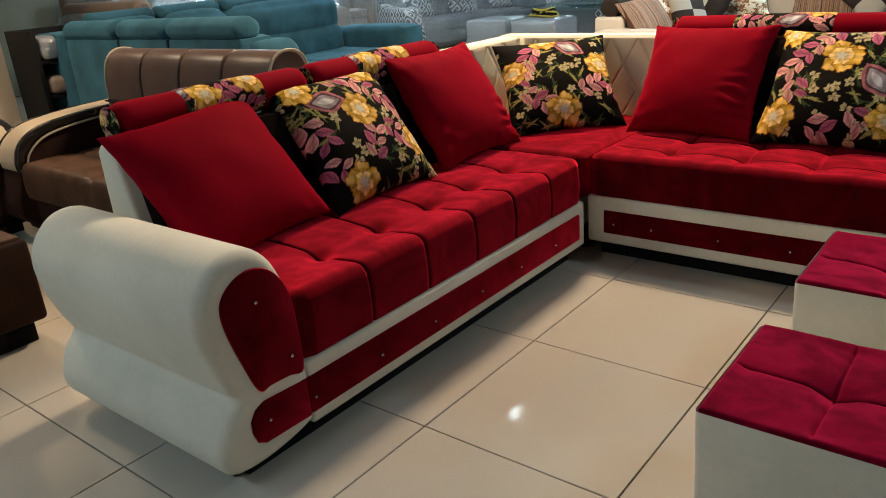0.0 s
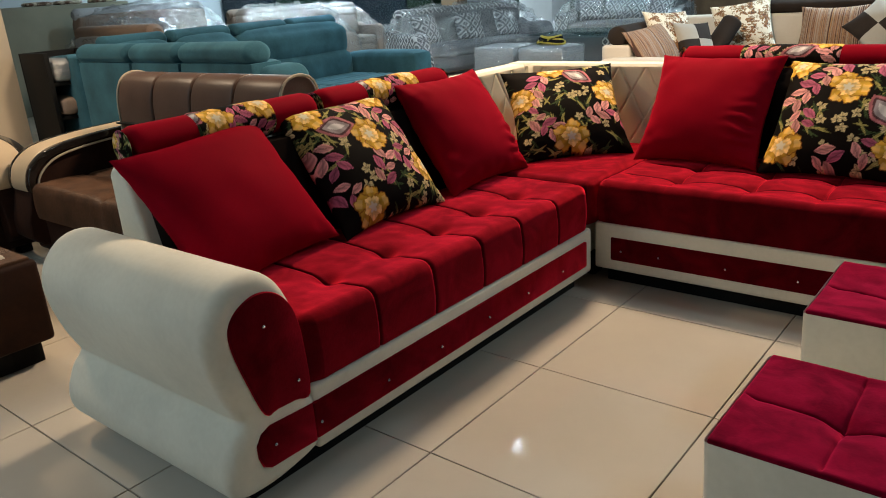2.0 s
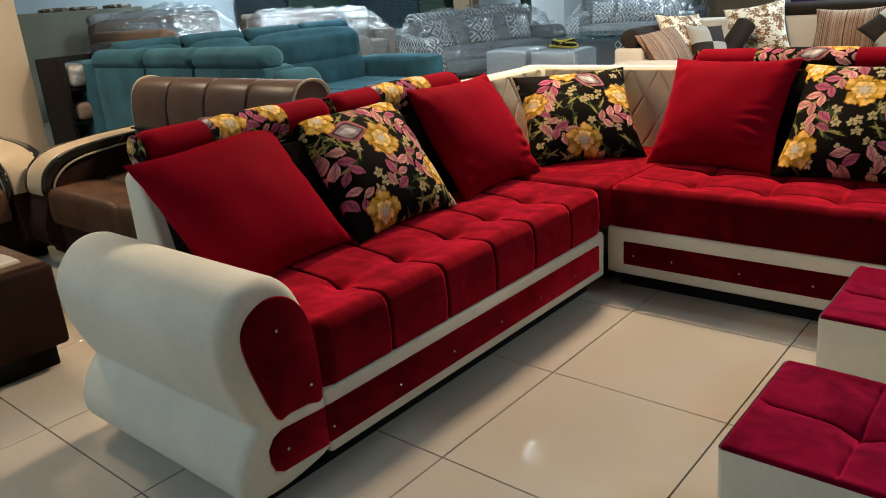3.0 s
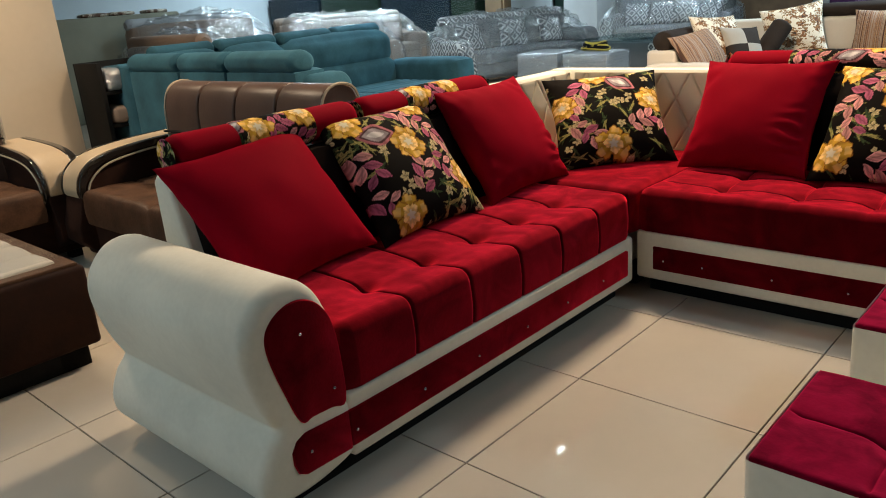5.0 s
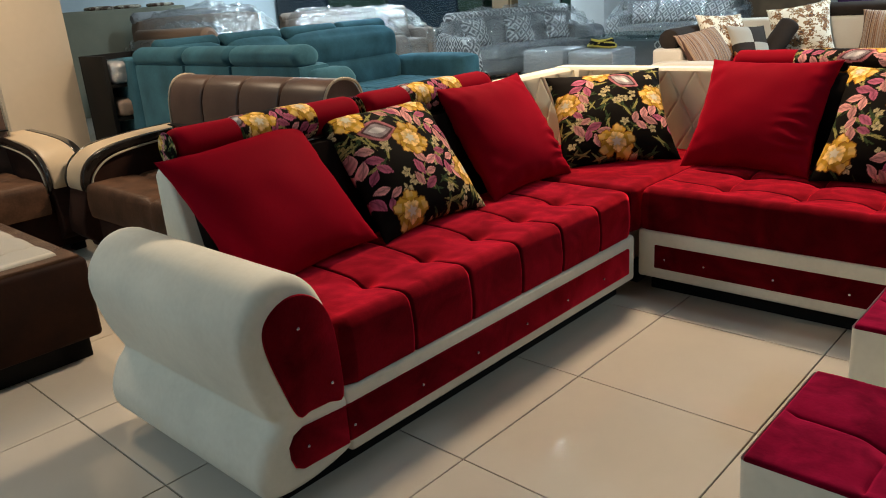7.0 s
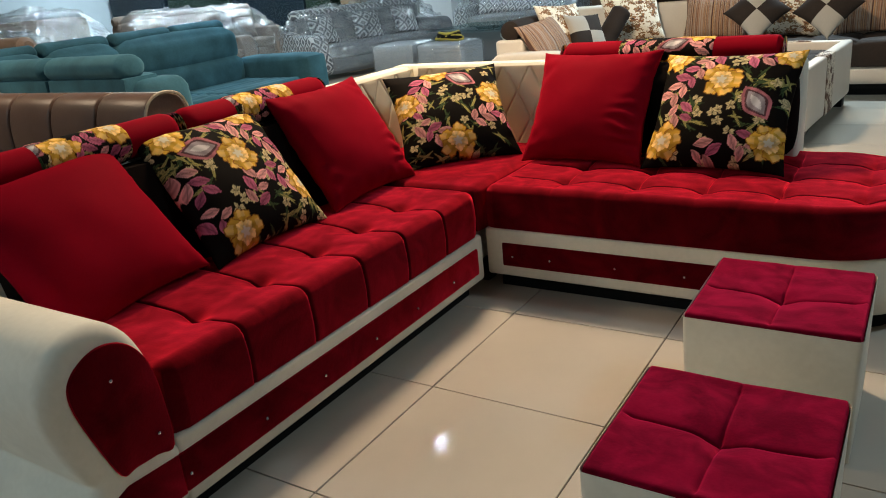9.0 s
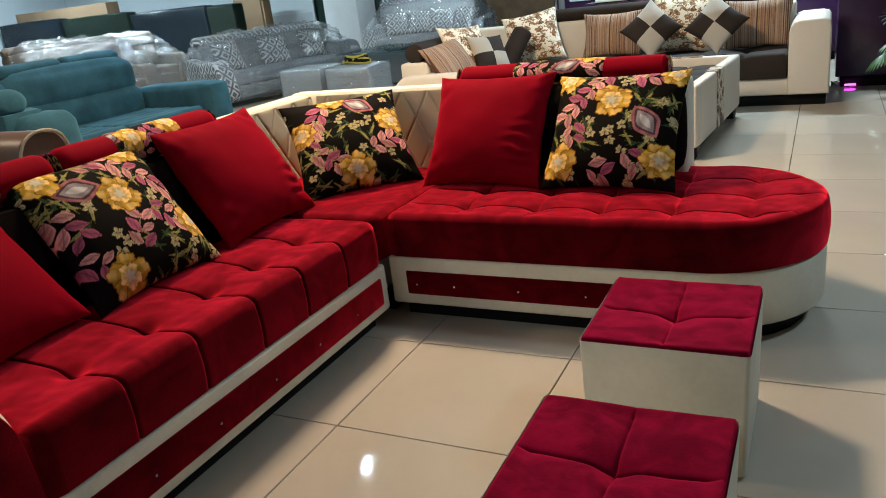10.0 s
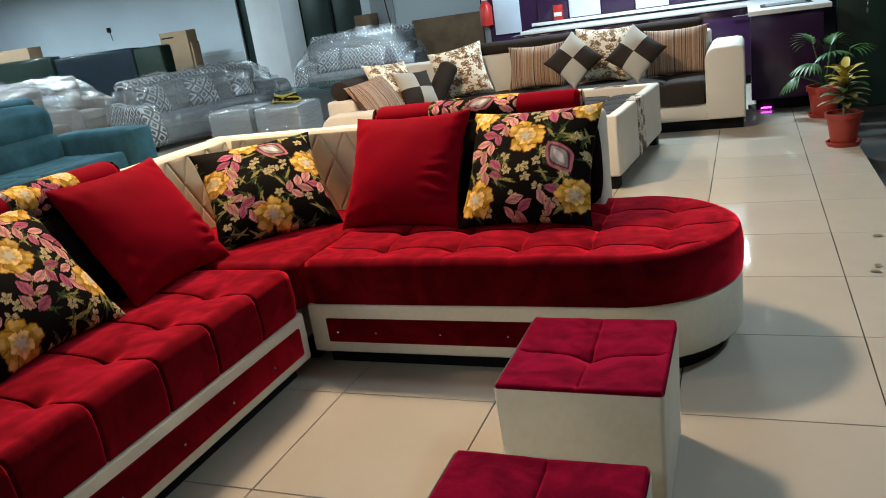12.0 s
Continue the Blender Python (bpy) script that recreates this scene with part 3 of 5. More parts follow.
def stud(parent, x, y, z, face):
    ob = part("stud", STUD, None, parent, "small clear crystal stud")
    m = pose(x, y, z) @ (pose(0, 0, 0, 0, 90, 0) if face == "x" else pose(0, 0, 0, 90, 0, 0))
    ob.matrix_basis = m
    return ob


def capsule(axis, c, a, b, r, n=28, rows=40, paint=None, squash=0.9):
    """A soft roll with rounded ends, along x or y, from a to b; c is the pair of the other two coordinates."""
    bm = bmesh.new()
    layer = bm.verts.layers.float_color.new("print") if paint else None
    rings = []
    for i in range(rows + 1):
        s = i / rows
        e = 0.035
        t = a + (b - a) * s
        d = min(t - a, b - t)
        rr = r * (1 - 0.45 * max(0.0, 1 - d / e) ** 2.2) + 0.002 * noise.noise((t * 9, 0, r))
        ring = []
        for j in range(n):
            g = 2 * math.pi * j / n
            p, z = c[0] + rr * math.cos(g), c[1] + rr * squash * math.sin(g)
            ring.append(bm.verts.new((t, p, z) if axis == "x" else (p, t, z)))
        rings.append(ring)
    for p, q in zip(rings, rings[1:]):
        for j in range(n):
            bm.faces.new((p[j], p[(j + 1) % n], q[(j + 1) % n], q[j]))
    bm.faces.new(rings[0])
    bm.faces.new(rings[-1])
    if paint:
        uu, vv = [], []
        for i in range(rows + 1):
            for j in range(n):
                uu.append(i / rows)
                vv.append(((j + n // 4) % n) / n)
        rgb = paint(np.array(uu), np.array(vv))
        for v, c3 in zip([v for ring in rings for v in ring], rgb):
            v[layer] = (*c3, 1.0)
    return bm


def bolster(axis, c, a, b, r, label):
    """Red roll with a wide floral sleeve round its middle and floral end caps."""
    ob = thing("bolster", label, "bolster", *((a + b) / 2 if axis == "x" else c[0], c[0] if axis == "x" else (a + b) / 2, c[1] - r * 0.9), group="bolsters on the red sofa")
    p, q = a + (b - a) * 0.27, a + (b - a) * 0.74
    part("roll", capsule(axis, c, a, b, r), SATIN, ob, "plain red satin ends")
    part("sleeve", capsule(axis, c, p, q, r + 0.004, n=96, rows=170, paint=PRINT_D), PRINT, ob, "black sleeve printed with gold and pink flowers")
    for s, e in ((a - 0.006, a + 0.001), (b - 0.001, b + 0.006)):
        cap = bmesh.new()
        m = pose(s, c[0], c[1], 0, 90, 0) if axis == "x" else pose(c[0], s, c[1], 90, 0, 0)
        layer = cap.verts.layers.float_color.new("print")
        rings = [[cap.verts.new(m @ Vector((r * 0.8 * k / 12 * math.cos(g * 2 * math.pi / 40), r * 0.8 * k / 12 * math.sin(g * 2 * math.pi / 40), 0.006 * (1 - k / 12)))) for g in range(40)] for k in range(1, 13)]
        for ra, rb in zip(rings, rings[1:]):
            for g in range(40):
                cap.faces.new((ra[g], ra[(g + 1) % 40], rb[(g + 1) % 40], rb[g]))
        cap.faces.new(rings[0])
        cap.verts.ensure_lookup_table()
        uv = np.array([(0.3 + 0.25 * k / 12 * math.cos(g * 2 * math.pi / 40), 0.5 + 0.25 * k / 12 * math.sin(g * 2 * math.pi / 40)) for k in range(1, 13) for g in range(40)])
        for v, c3 in zip(cap.verts, PRINT_B(uv[:, 0], uv[:, 1])):
            v[layer] = (*c3, 1.0)
        part("end_cap", cap, PRINT, ob)
    return ob


def rect(x0, x1, y0, y1, r):
    i = r
    return lambda u, v: (x0 + i + (x1 - x0 - 2 * i) * u, y0 + i + (y1 - y0 - 2 * i) * v)


# the long unit with the scrolled arm
FX = -0.205
sofa = thing("sofa", "red velvet sofa unit with cream base and scrolled cream arm", "sofa", -0.7, -0.15, 0, group="red sectional sofa")
ARM = smooth_loop([(-0.822, 0.12), (-0.822, 0.235), (-0.840, 0.275), (-0.842, 0.44), (-0.852, 0.51), (-0.885, 0.585), (-0.935, 0.632), (-0.995, 0.645), (-1.055, 0.628), (-1.105, 0.578), (-1.128, 0.52), (-1.125, 0.45), (-1.10, 0.355), (-1.072, 0.288), (-1.064, 0.272), (-1.072, 0.256), (-1.10, 0.225), (-1.130, 0.155), (-1.126, 0.092), (-1.092, 0.060), (-1.0, 0.052), (-0.90, 0.064), (-0.834, 0.084)], 4)
arm = part("arm", prism(ARM, "x", -1.045, FX + 0.012, 0.036, 5), CREAM, sofa, "cream suede scrolled arm", 60)
facing = smooth_loop([(-0.848, 0.262), (-0.848, 0.41), (-0.862, 0.50), (-0.892, 0.555), (-0.935, 0.585), (-0.985, 0.590), (-1.035, 0.568), (-1.063, 0.53), (-1.062, 0.47), (-1.035, 0.37), (-0.998, 0.268), (-0.96, 0.266), (-0.90, 0.263)], 4)
part("arm_facing", prism(facing, "x", FX + 0.004, FX + 0.020, 0.006, 2), RED, arm, "red velvet facing")
lower = [(-0.846, 0.112), (-0.846, 0.226), (-0.99, 0.234), (-1.02, 0.222), (-1.038, 0.195), (-1.038, 0.160), (-1.028, 0.130), (-1.005, 0.116)]
part("arm_panel", prism(lower, "x", FX + 0.004, FX + 0.020, 0.006, 2), RED, arm, "red velvet inset panel")
stud(arm, FX + 0.022, -0.967, 0.505, "x")
stud(arm, FX + 0.022, -0.885, 0.318, "x")
stud(arm, FX + 0.022, -0.985, 0.178, "x")
part("base", box(-0.985, FX + 0.009, -0.838, 0.735, 0.072, 0.268, 0.014, 3), CREAM, sofa, "cream suede base")
# black block put between the feet as the dark shade below the base
part("plinth_or_gap_shade", box(-0.93, FX - 0.055, -1.03, 0.70, 0.0, 0.094, 0.004), BLACK, sofa, "black recessed block standing in for the shade underneath")
part("base_panel", box(FX - 0.001, FX + 0.017, -0.845, 0.682, 0.112, 0.224, 0.008, 2), RED, sofa, "long red velvet inset panel")
for y in (-0.825, -0.553, -0.296, -0.030, 0.222, 0.475):
    stud(sofa, FX + 0.019, y, 0.160, "x")
seams = (-0.555, -0.292, -0.030, 0.215, 0.470)
part("seat", tufted(rect(-0.82, FX + 0.004, -0.832, 0.728, 0.04), 76, 250, 0.27, 0.452, (), seams, [(-0.40, s) for s in seams], 0.04, seed=1.0, puff=0.007, groove=0.010, pack=((), [(c + 0.792) / 1.48 for c in seams])), RED, sofa, "tufted red velvet seat")
backp = [(-0.80, 0.06), (-0.80, 0.45), (-0.905, 0.79), (-0.925, 0.81), (-0.975, 0.81), (-0.995, 0.79), (-0.995, 0.06)]
part("back_frame", prism(backp, "y", -0.868, 0.735, 0.015), CREAM, sofa, "cream suede outer back")
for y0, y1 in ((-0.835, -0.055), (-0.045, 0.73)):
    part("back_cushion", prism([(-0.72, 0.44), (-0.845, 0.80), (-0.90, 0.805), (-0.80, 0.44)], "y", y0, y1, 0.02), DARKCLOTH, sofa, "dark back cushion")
for x in (-0.9, FX - 0.12):
    for y in (-1.0, -0.75, -0.1, 0.62):
        part("foot", box(x - 0.04, x + 0.04, y - 0.06, y + 0.06, 0.0, 0.095, 0.008), BLACK, sofa)
bolster("y", (-0.94, 0.868), -0.83, -0.075, 0.068, "red satin bolster with floral sleeve on the sofa back")
bolster("y", (-0.94, 0.868), -0.05, 0.705, 0.068, "red satin bolster with floral sleeve on the sofa back")


def quilted(w, h, dx, dz):
    """Heights of a diamond-quilted panel over w by h."""
    def f(a, b):
        p, q = (a / dx + b / dz) % 1.0, (a / dx - b / dz) % 1.0
        d = min(min(p, 1 - p), min(q, 1 - q))
        return 0.0016 * (1 - math.exp(-d / 0.10)) - 0.0055 * math.exp(-(d / 0.030) ** 2)
    return f


def quilt_panel(axis, plane, a, b, z0, z1, lean, facing_sign, thick=0.10):
    bm = bmesh.new()
    na, nz = int((b - a) / 0.0042), int((z1 - z0) / 0.0042)
    f = quilted(b - a, z1 - z0, 0.145, 0.255)
    g = []
    for i in range(na + 1):
        col = []
        for j in range(nz + 1):
            s, z = a + (b - a) * i / na, z0 + (z1 - z0) * j / nz
            e = min(1.0, min(i, na - i, j, nz - j) / 3)
            p = plane + facing_sign * ((f(s - a, z - z0)) * e - lean * (z - z0))
            col.append(bm.verts.new((p, s, z) if axis == "x" else (s, p, z)))
        g.append(col)
    for i in range(na):
        for j in range(nz):
            bm.faces.new((g[i][j], g[i + 1][j], g[i + 1][j + 1], g[i][j + 1]))
    return bm


corner = thing("corner_seat", "corner unit with red seat and cream quilted backs", "sofa", -0.65, 1.2, 0, group="red sectional sofa")
part("base", box(-1.10, -0.290, 0.790, 1.62, 0.072, 0.268, 0.016), CREAM, corner)
part("seat", tufted(rect(-1.02, -0.218, 0.742, 1.56, 0.035), 52, 52, 0.27, 0.448, (), (), [], 0.035, seed=4.0), RED, corner, "plain red velvet seat")
left = part("side_back", prism([(-1.045, 0.06), (-1.0, 0.45), (-1.035, 0.815), (-1.055, 0.838), (-1.15, 0.838), (-1.18, 0.81), (-1.18, 0.06)], "y", 0.742, 1.57, 0.01), CREAM, corner, "cream leather side back")
part("quilted_panel", quilt_panel("x", -0.989, 0.75, 1.565, 0.45, 0.828, 0.09, 1), QUILT, left, "diamond-quilted cream leather")
rear = part("rear_back", prism([(1.575, 0.06), (1.555, 0.45), (1.59, 0.815), (1.61, 0.838), (1.70, 0.838), (1.73, 0.81), (1.73, 0.06)], "x", -1.18, -0.212, 0.01), CREAM, corner, "cream leather rear back")
part("quilted_panel", quilt_panel("y", 1.543, -1.0, -0.215, 0.45, 0.828, 0.09, -1), QUILT, rear, "diamond-quilted cream leather")
# shade under the corner unit, built as a black block
part("plinth_or_gap_shade", box(-1.04, -0.34, 0.86, 1.56, 0.0, 0.094, 0.004), BLACK, corner, "black recessed block standing in for the shade underneath")
for x, y in ((-1.05, 0.85), (-0.3, 0.9), (-1.05, 1.6), (-0.3, 1.55)):
    part("foot", box(x - 0.05, x + 0.05, y - 0.04, y + 0.04, 0.0, 0.095, 0.008), BLACK, corner)

# the chaise with the round end
CX, CY, CR = 1.0, 1.185, 0.40
chaise = thing("chaise", "red velvet chaise with rounded end on a cream base", "sofa", 0.6, 1.18, 0, group="red sectional sofa")
outline = [(-0.205, CY - CR), (CX, CY - CR)] + [(CX + CR * math.sin(k * math.pi / 24), CY - CR * math.cos(k * math.pi / 24)) for k in range(1, 24)] + [(CX, CY + CR), (-0.205, CY + CR)]
part("base", prism(outline, "z", 0.072, 0.282, 0.014), CREAM, chaise, "cream suede base with rounded end", 50)
# shade under the straight part of the chaise, built as a black block
part("plinth_or_gap_shade", box(-0.18, 1.0, 0.850, 1.545, 0.0, 0.094, 0.004), BLACK, chaise, "black recessed block standing in for the shade underneath")
part("base_panel", box(-0.135, 0.98, 0.781, 0.797, 0.118, 0.222, 0.007), RED, chaise, "long red velvet inset panel")
for x in (-0.084, 0.082, 0.352, 0.615, 0.87):
    stud(chaise, x, 0.777, 0.165, "y")


def chaise_plan(u, v):
    # straight part over the first three quarters, then rows that close on the round end
    r = CR - 0.034
    if u < 0.72:
        return (-0.17 + (CX + 0.17) * u / 0.72, CY - r + 2 * r * v)
    a = (u - 0.72) / 0.28
    s = 2 * v - 1
    end = r * math.sqrt(max(0.0, 1 - (s * 0.995) ** 2))
    return (CX + end * a, CY + r * s)


part("seat", tufted(chaise_plan, 240, 90, 0.282, 0.452, (0.09, 0.385, 0.64, 0.90, 1.16), (0.955, 1.17, 1.385), [(x, y) for x in (0.09, 0.385, 0.64, 0.90, 1.16) for y in (0.955, 1.17, 1.385)], 0.036, seed=7.0, groove=0.006, puff=0.005, dent=0.8, fade=14, side_seams=False, wide=(1.16,), pack=([(c + 0.17) / (CX + 0.17) * 0.72 for c in (0.09, 0.385, 0.64, 0.90)], [(c - CY + CR - 0.034) / (2 * CR - 0.068) for c in (0.955, 1.17, 1.385)])), RED, chaise, "tufted red velvet seat with rounded end")
part("back_frame", prism([(1.50, 0.282), (1.47, 0.45), (1.52, 0.80), (1.545, 0.825), (1.64, 0.825), (1.67, 0.80), (1.67, 0.06), (1.592, 0.06), (1.592, 0.282)], "x", -0.2, 0.872, 0.018), CREAM, chaise, "cream suede back panel")
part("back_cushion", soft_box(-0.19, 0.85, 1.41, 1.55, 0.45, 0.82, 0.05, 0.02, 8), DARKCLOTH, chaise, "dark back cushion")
for x in (-0.1, 0.5, 1.05):
    for y in (0.92, 1.5):
        part("foot", box(x - 0.06, x + 0.06, y - 0.04, y + 0.04, 0.0, 0.095, 0.008), BLACK, chaise)
# black disc continues the shade under the round end
part("plinth_or_gap_shade", prism([(CX + 0.34 * math.cos(k * math.pi / 12), CY + 0.34 * math.sin(k * math.pi / 12)) for k in range(24)], "z", 0.0, 0.095), BLACK, chaise)
bolster("x", (1.585, 0.862), -0.16, 0.79, 0.070, "red satin bolster with floral sleeve on the chaise back")

# scatter cushions on the red sofa
PIL = pose(0, 0, 0.255)
g = "cushions on the red sofa"
plain = pillow_mesh("cushion", 0.56, 0.53, 0.20, SATIN, 60, 0.0)
plain2 = pillow_mesh("cushion", 0.56, 0.53, 0.21, SATIN, 64, 5.0, crease=1.8)


def cushion(me, label, m, group=g):
    ob = new("cushion", me)
    ob.matrix_basis = m
    return tagged(ob, label, "cushion", group)


cushion(plain, "plain red satin cushion leaning near the cream arm", stand(-0.60, -0.575, 0.462, 90, 38, -6) @ PIL)
cushion(pillow_mesh("cushion", 0.55, 0.53, 0.19, PRINT, 210, 2.0, PRINT_A), "black cushion with gold and pink flowers leaning back", stand(-0.60, -0.008, 0.462, 90, 37, 0) @ PIL)
cushion(plain2, "plain red satin cushion leaning beside the corner", stand(-0.60, 0.60, 0.462, 90, 33, 0) @ PIL)
cushion(pillow_mesh("cushion", 0.56, 0.52, 0.19, PRINT, 210, 3.0, PRINT_B), "black floral cushion set across the sofa corner", stand(-0.475, 1.105, 0.462, 44, 42, -1) @ PIL)
cushion(plain2, "plain red satin cushion on the chaise", stand(0.045, 1.20, 0.462, -2, 34, 0) @ PIL)
cushion(pillow_mesh("cushion", 0.56, 0.53, 0.19, PRINT, 210, 4.0, PRINT_C), "black floral cushion leaning at the chaise back end", stand(0.60, 1.165, 0.462, -5, 38, -1) @ PIL)


# poufs
def pouf(x, y):
    """A cube seat: suede box with a sewn velvet top."""
    ob = thing("pouf", "cube pouf, cream sides and tufted crimson velvet top", "pouf", x, y, 0, group="poufs before the sofa")
    h, k = 0.215, 0.221
    body = bmesh.new()
    bmesh.ops.create_cube(body, size=1)
    bmesh.ops.transform(body, matrix=pose(x, y, 0.189) @ Matrix.Diagonal((2 * h, 2 * k, 0.354, 1)), verts=body.verts)
    bmesh.ops.bevel(body, geom=[e for e in body.edges if abs(e.verts[0].co.z - e.verts[1].co.z) > 0.1], offset=0.014, segments=3, profile=0.5, affect="EDGES")
    lid = [f for f in body.faces if f.calc_center_median().z > 0.36]
    bmesh.ops.inset_region(body, faces=lid, thickness=0.006)
    bmesh.ops.translate(body, vec=(0, 0, -0.05), verts=lid[0].verts)
    for v in body.verts:
        if v.co.z < 0.1:
            v.co.x, v.co.y = x + (v.co.x - x) * 0.965, y + (v.co.y - y) * 0.965
    part("body", body, CREAM, ob, "cream suede sides")
    part("top", tufted(rect(x - h + 0.0045, x + h - 0.0045, y - k + 0.0045, y + k - 0.0045, 0.008), 60, 60, 0.330, 0.3655, (x,), (y,), [(x, y)], 0.008, 0.007, 0.009, seed=x + y, dent=0.9, fade=5, side_seams=False, bulge=0.0, pack=((0.5,), (0.5,))), CRIMSON, ob, "tufted crimson velvet top")
    part("base", box(x - h + 0.03, x + h - 0.03, y - k + 0.03, y + k - 0.03, 0.0, 0.013, 0), BLACK, ob)
    return ob


pouf(1.018, 0.275)
pouf(1.020, -0.451)


# ---- brown armchairs and table ----
def armchair(x0, x1, yf, yb, label):
    """Leather armchair facing -y: curved arms with black lacquer trim, rolled panelled back."""
    ob = thing("armchair", label, "armchair", (x0 + x1) / 2, (yf + yb) / 2, 0, group="brown armchairs")
    w = 0.24
    part("base", box(x0 + 0.05, x1 - 0.05, yf + 0.05, yb - 0.05, 0.05, 0.30, 0.02), RUST, ob)
    part("seat", tufted(rect(x0 + w, x1 - w, yf, yb - 0.25, 0.04), 40, 30, 0.26, 0.43, ((x0 + x1) / 2,), ((yf + yb) / 2 - 0.1,), [((x0 + x1) / 2, (yf + yb) / 2 - 0.1)], 0.04, seed=x0), LEATHER, ob, "brown leather seat")
    for s, a in ((1, x0), (-1, x1)):
        xs = sorted((a, a + s * w))
        prof = smooth_loop([(yf + 0.02, 0.10), (yf + 0.01, 0.38), (yf + 0.05, 0.50), (yf + 0.16, 0.575), (yf + 0.38, 0.605), (yb - 0.1, 0.62), (yb - 0.06, 0.4), (yb - 0.06, 0.10)], 4)
        arm_ob = part("arm", prism(prof, "x", xs[0] + 0.015, xs[1] - 0.015, 0.01), RUST, ob, "rust suede arm", 60)
        top = [(yf + 0.004, 0.40), (yf + 0.004, 0.45), (yf + 0.038, 0.530), (yf + 0.15, 0.60), (yf + 0.38, 0.632), (yb - 0.12, 0.645)]
        line = [Vector(q) for q in [top[0]] + top + [top[-1]]]
        top = []
        for q0, q1, q2, q3 in zip(line, line[1:], line[2:], line[3:]):
            top += [tuple(0.5 * ((2 * q1) + (q2 - q0) * t + (2 * q0 - 5 * q1 + 4 * q2 - q3) * t * t + (3 * q1 - q0 - 3 * q2 + q3) * t ** 3)) for t in (0, 0.2, 0.4, 0.6, 0.8)]
        top.append(tuple(line[-1]))
        under = [(p + 0.03, q - 0.035) for p, q in reversed(top)]
        ribbon = top + under
        part("arm_top", prism(ribbon, "x", xs[0] + 0.02, xs[1] - 0.035, 0.014), BEIGELEATHER, arm_ob, "beige leather arm top", 60)
        for e, wide in ((xs[0] - 0.004, 0.026), (xs[1] - 0.04, 0.044)):
            part("trim", prism(ribbon, "x", e, e + wide, 0.006), LACQUER, arm_ob, "black lacquered trim", 60)
        cord = bmesh.new()
        inner = xs[1] + 0.002 if s > 0 else xs[0] - 0.002
        for (p0, q0), (p1, q1) in zip(under, under[1:]):
            seg = rod((inner, p0 + 0.012, q0 - 0.012), (inner, p1 + 0.012, q1 - 0.012), 0.006, 6)
            tmp = bpy.data.meshes.new("tmp")
            seg.to_mesh(tmp)
            seg.free()
            cord.from_mesh(tmp)
            bpy.data.meshes.remove(tmp)
        part("piping", cord, PIPING, arm_ob, "pale piping")
    bx0, bx1 = x0 + w + 0.09, x1 - w + 0.06
    bp = smooth_loop([(yb - 0.30, 0.40), (yb - 0.27, 0.60), (yb - 0.26, 0.80), (yb - 0.21, 0.905), (yb - 0.11, 0.925), (yb - 0.03, 0.86), (yb - 0.02, 0.60), (yb - 0.02, 0.10), (yb - 0.18, 0.10)], 4)
    n = 4
    back = part("back", prism(bp, "x", bx0 + 0.01, bx1 - 0.01, 0.015), LEATHERTOP, ob, "panelled brown leather back", 60)
    for i in range(n):
        a, b = bx0 + (bx1 - bx0) * i / n, bx0 + (bx1 - bx0) * (i + 1) / n
        ro = [(p - 0.012, q + 0.010) for p, q in bp]
        part("back_panel", prism(ro, "x", a + 0.007, b - 0.007, 0.012), LEATHERTOP, back, "", 60)
    part("back_seam", box(bx0 + 0.01, bx1 - 0.01, yb - 0.312, yb - 0.27, 0.676, 0.684, 0.002), BLACK, back, "dark stitched seam")
    for e in (bx0 - 0.004, bx1 - 0.006):
        rim = bmesh.new()
        for (p0, q0), (p1, q1) in zip(bp, bp[1:] + bp[:1]):
            seg = rod((e + 0.005, p0 - 0.01, q0 + 0.01), (e + 0.005, p1 - 0.01, q1 + 0.01), 0.007, 6)
            me_tmp = bpy.data.meshes.new("tmp")
            seg.to_mesh(me_tmp)
            seg.free()
            rim.from_mesh(me_tmp)
            bpy.data.meshes.remove(me_tmp)
        part("piping", rim, PIPING, back, "pale piping")
    for x in (x0 + 0.12, x1 - 0.12):
        for y in (yf + 0.12, yb - 0.15):
            part("foot", box(x - 0.035, x + 0.035, y - 0.035, y + 0.035, 0, 0.10, 0.006), BLACK, ob)
    return ob


armchair(-3.10, -1.22, -0.38, 0.42, "brown leather armchair with beige arm tops behind sofa")
chair2 = armchair(-0.94, 0.94, -0.45, 0.45, "brown leather armchair with beige arm tops near pillar")
chair2.matrix_basis = pose(-3.56, -1.16, 0, 0, 0, 90)

low = thing("ottoman_table", "rust suede low table with wrapped tufted cream top", "table", -2.2, -1.4)
part("body", box(-2.62, -1.61, -2.05, -0.90, 0.09, 0.415, 0.02, 3), RUST, low, "rust suede sides")
part("rim", prism([(-2.60, -2.03), (-1.63, -2.03), (-1.63, -0.92), (-2.60, -0.92)], "z", 0.405, 0.428, 0.008), LEATHER, low)
part("top", tufted(rect(-2.55, -1.68, -1.98, -0.97, 0.02), 50, 56, 0.405, 0.432, (-2.33, -2.115, -1.9), (-1.73, -1.475, -1.22), [(a, b) for a in (-2.33, -2.115, -1.9) for b in (-1.73, -1.475, -1.22)], 0.02, 0.006, 0.008), IVORYCLOTH, low, "tufted cream top")
part("wrap", box(-2.56, -1.67, -1.99, -0.96, 0.452, 0.4525, 0), THINWRAP, low, "clear plastic film")
# same black block as shade between the table feet
part("plinth_or_gap_shade", box(-2.57, -1.66, -2.0, -0.95, 0.0, 0.092, 0.004), BLACK, low, "black recessed block standing in for the shade underneath")
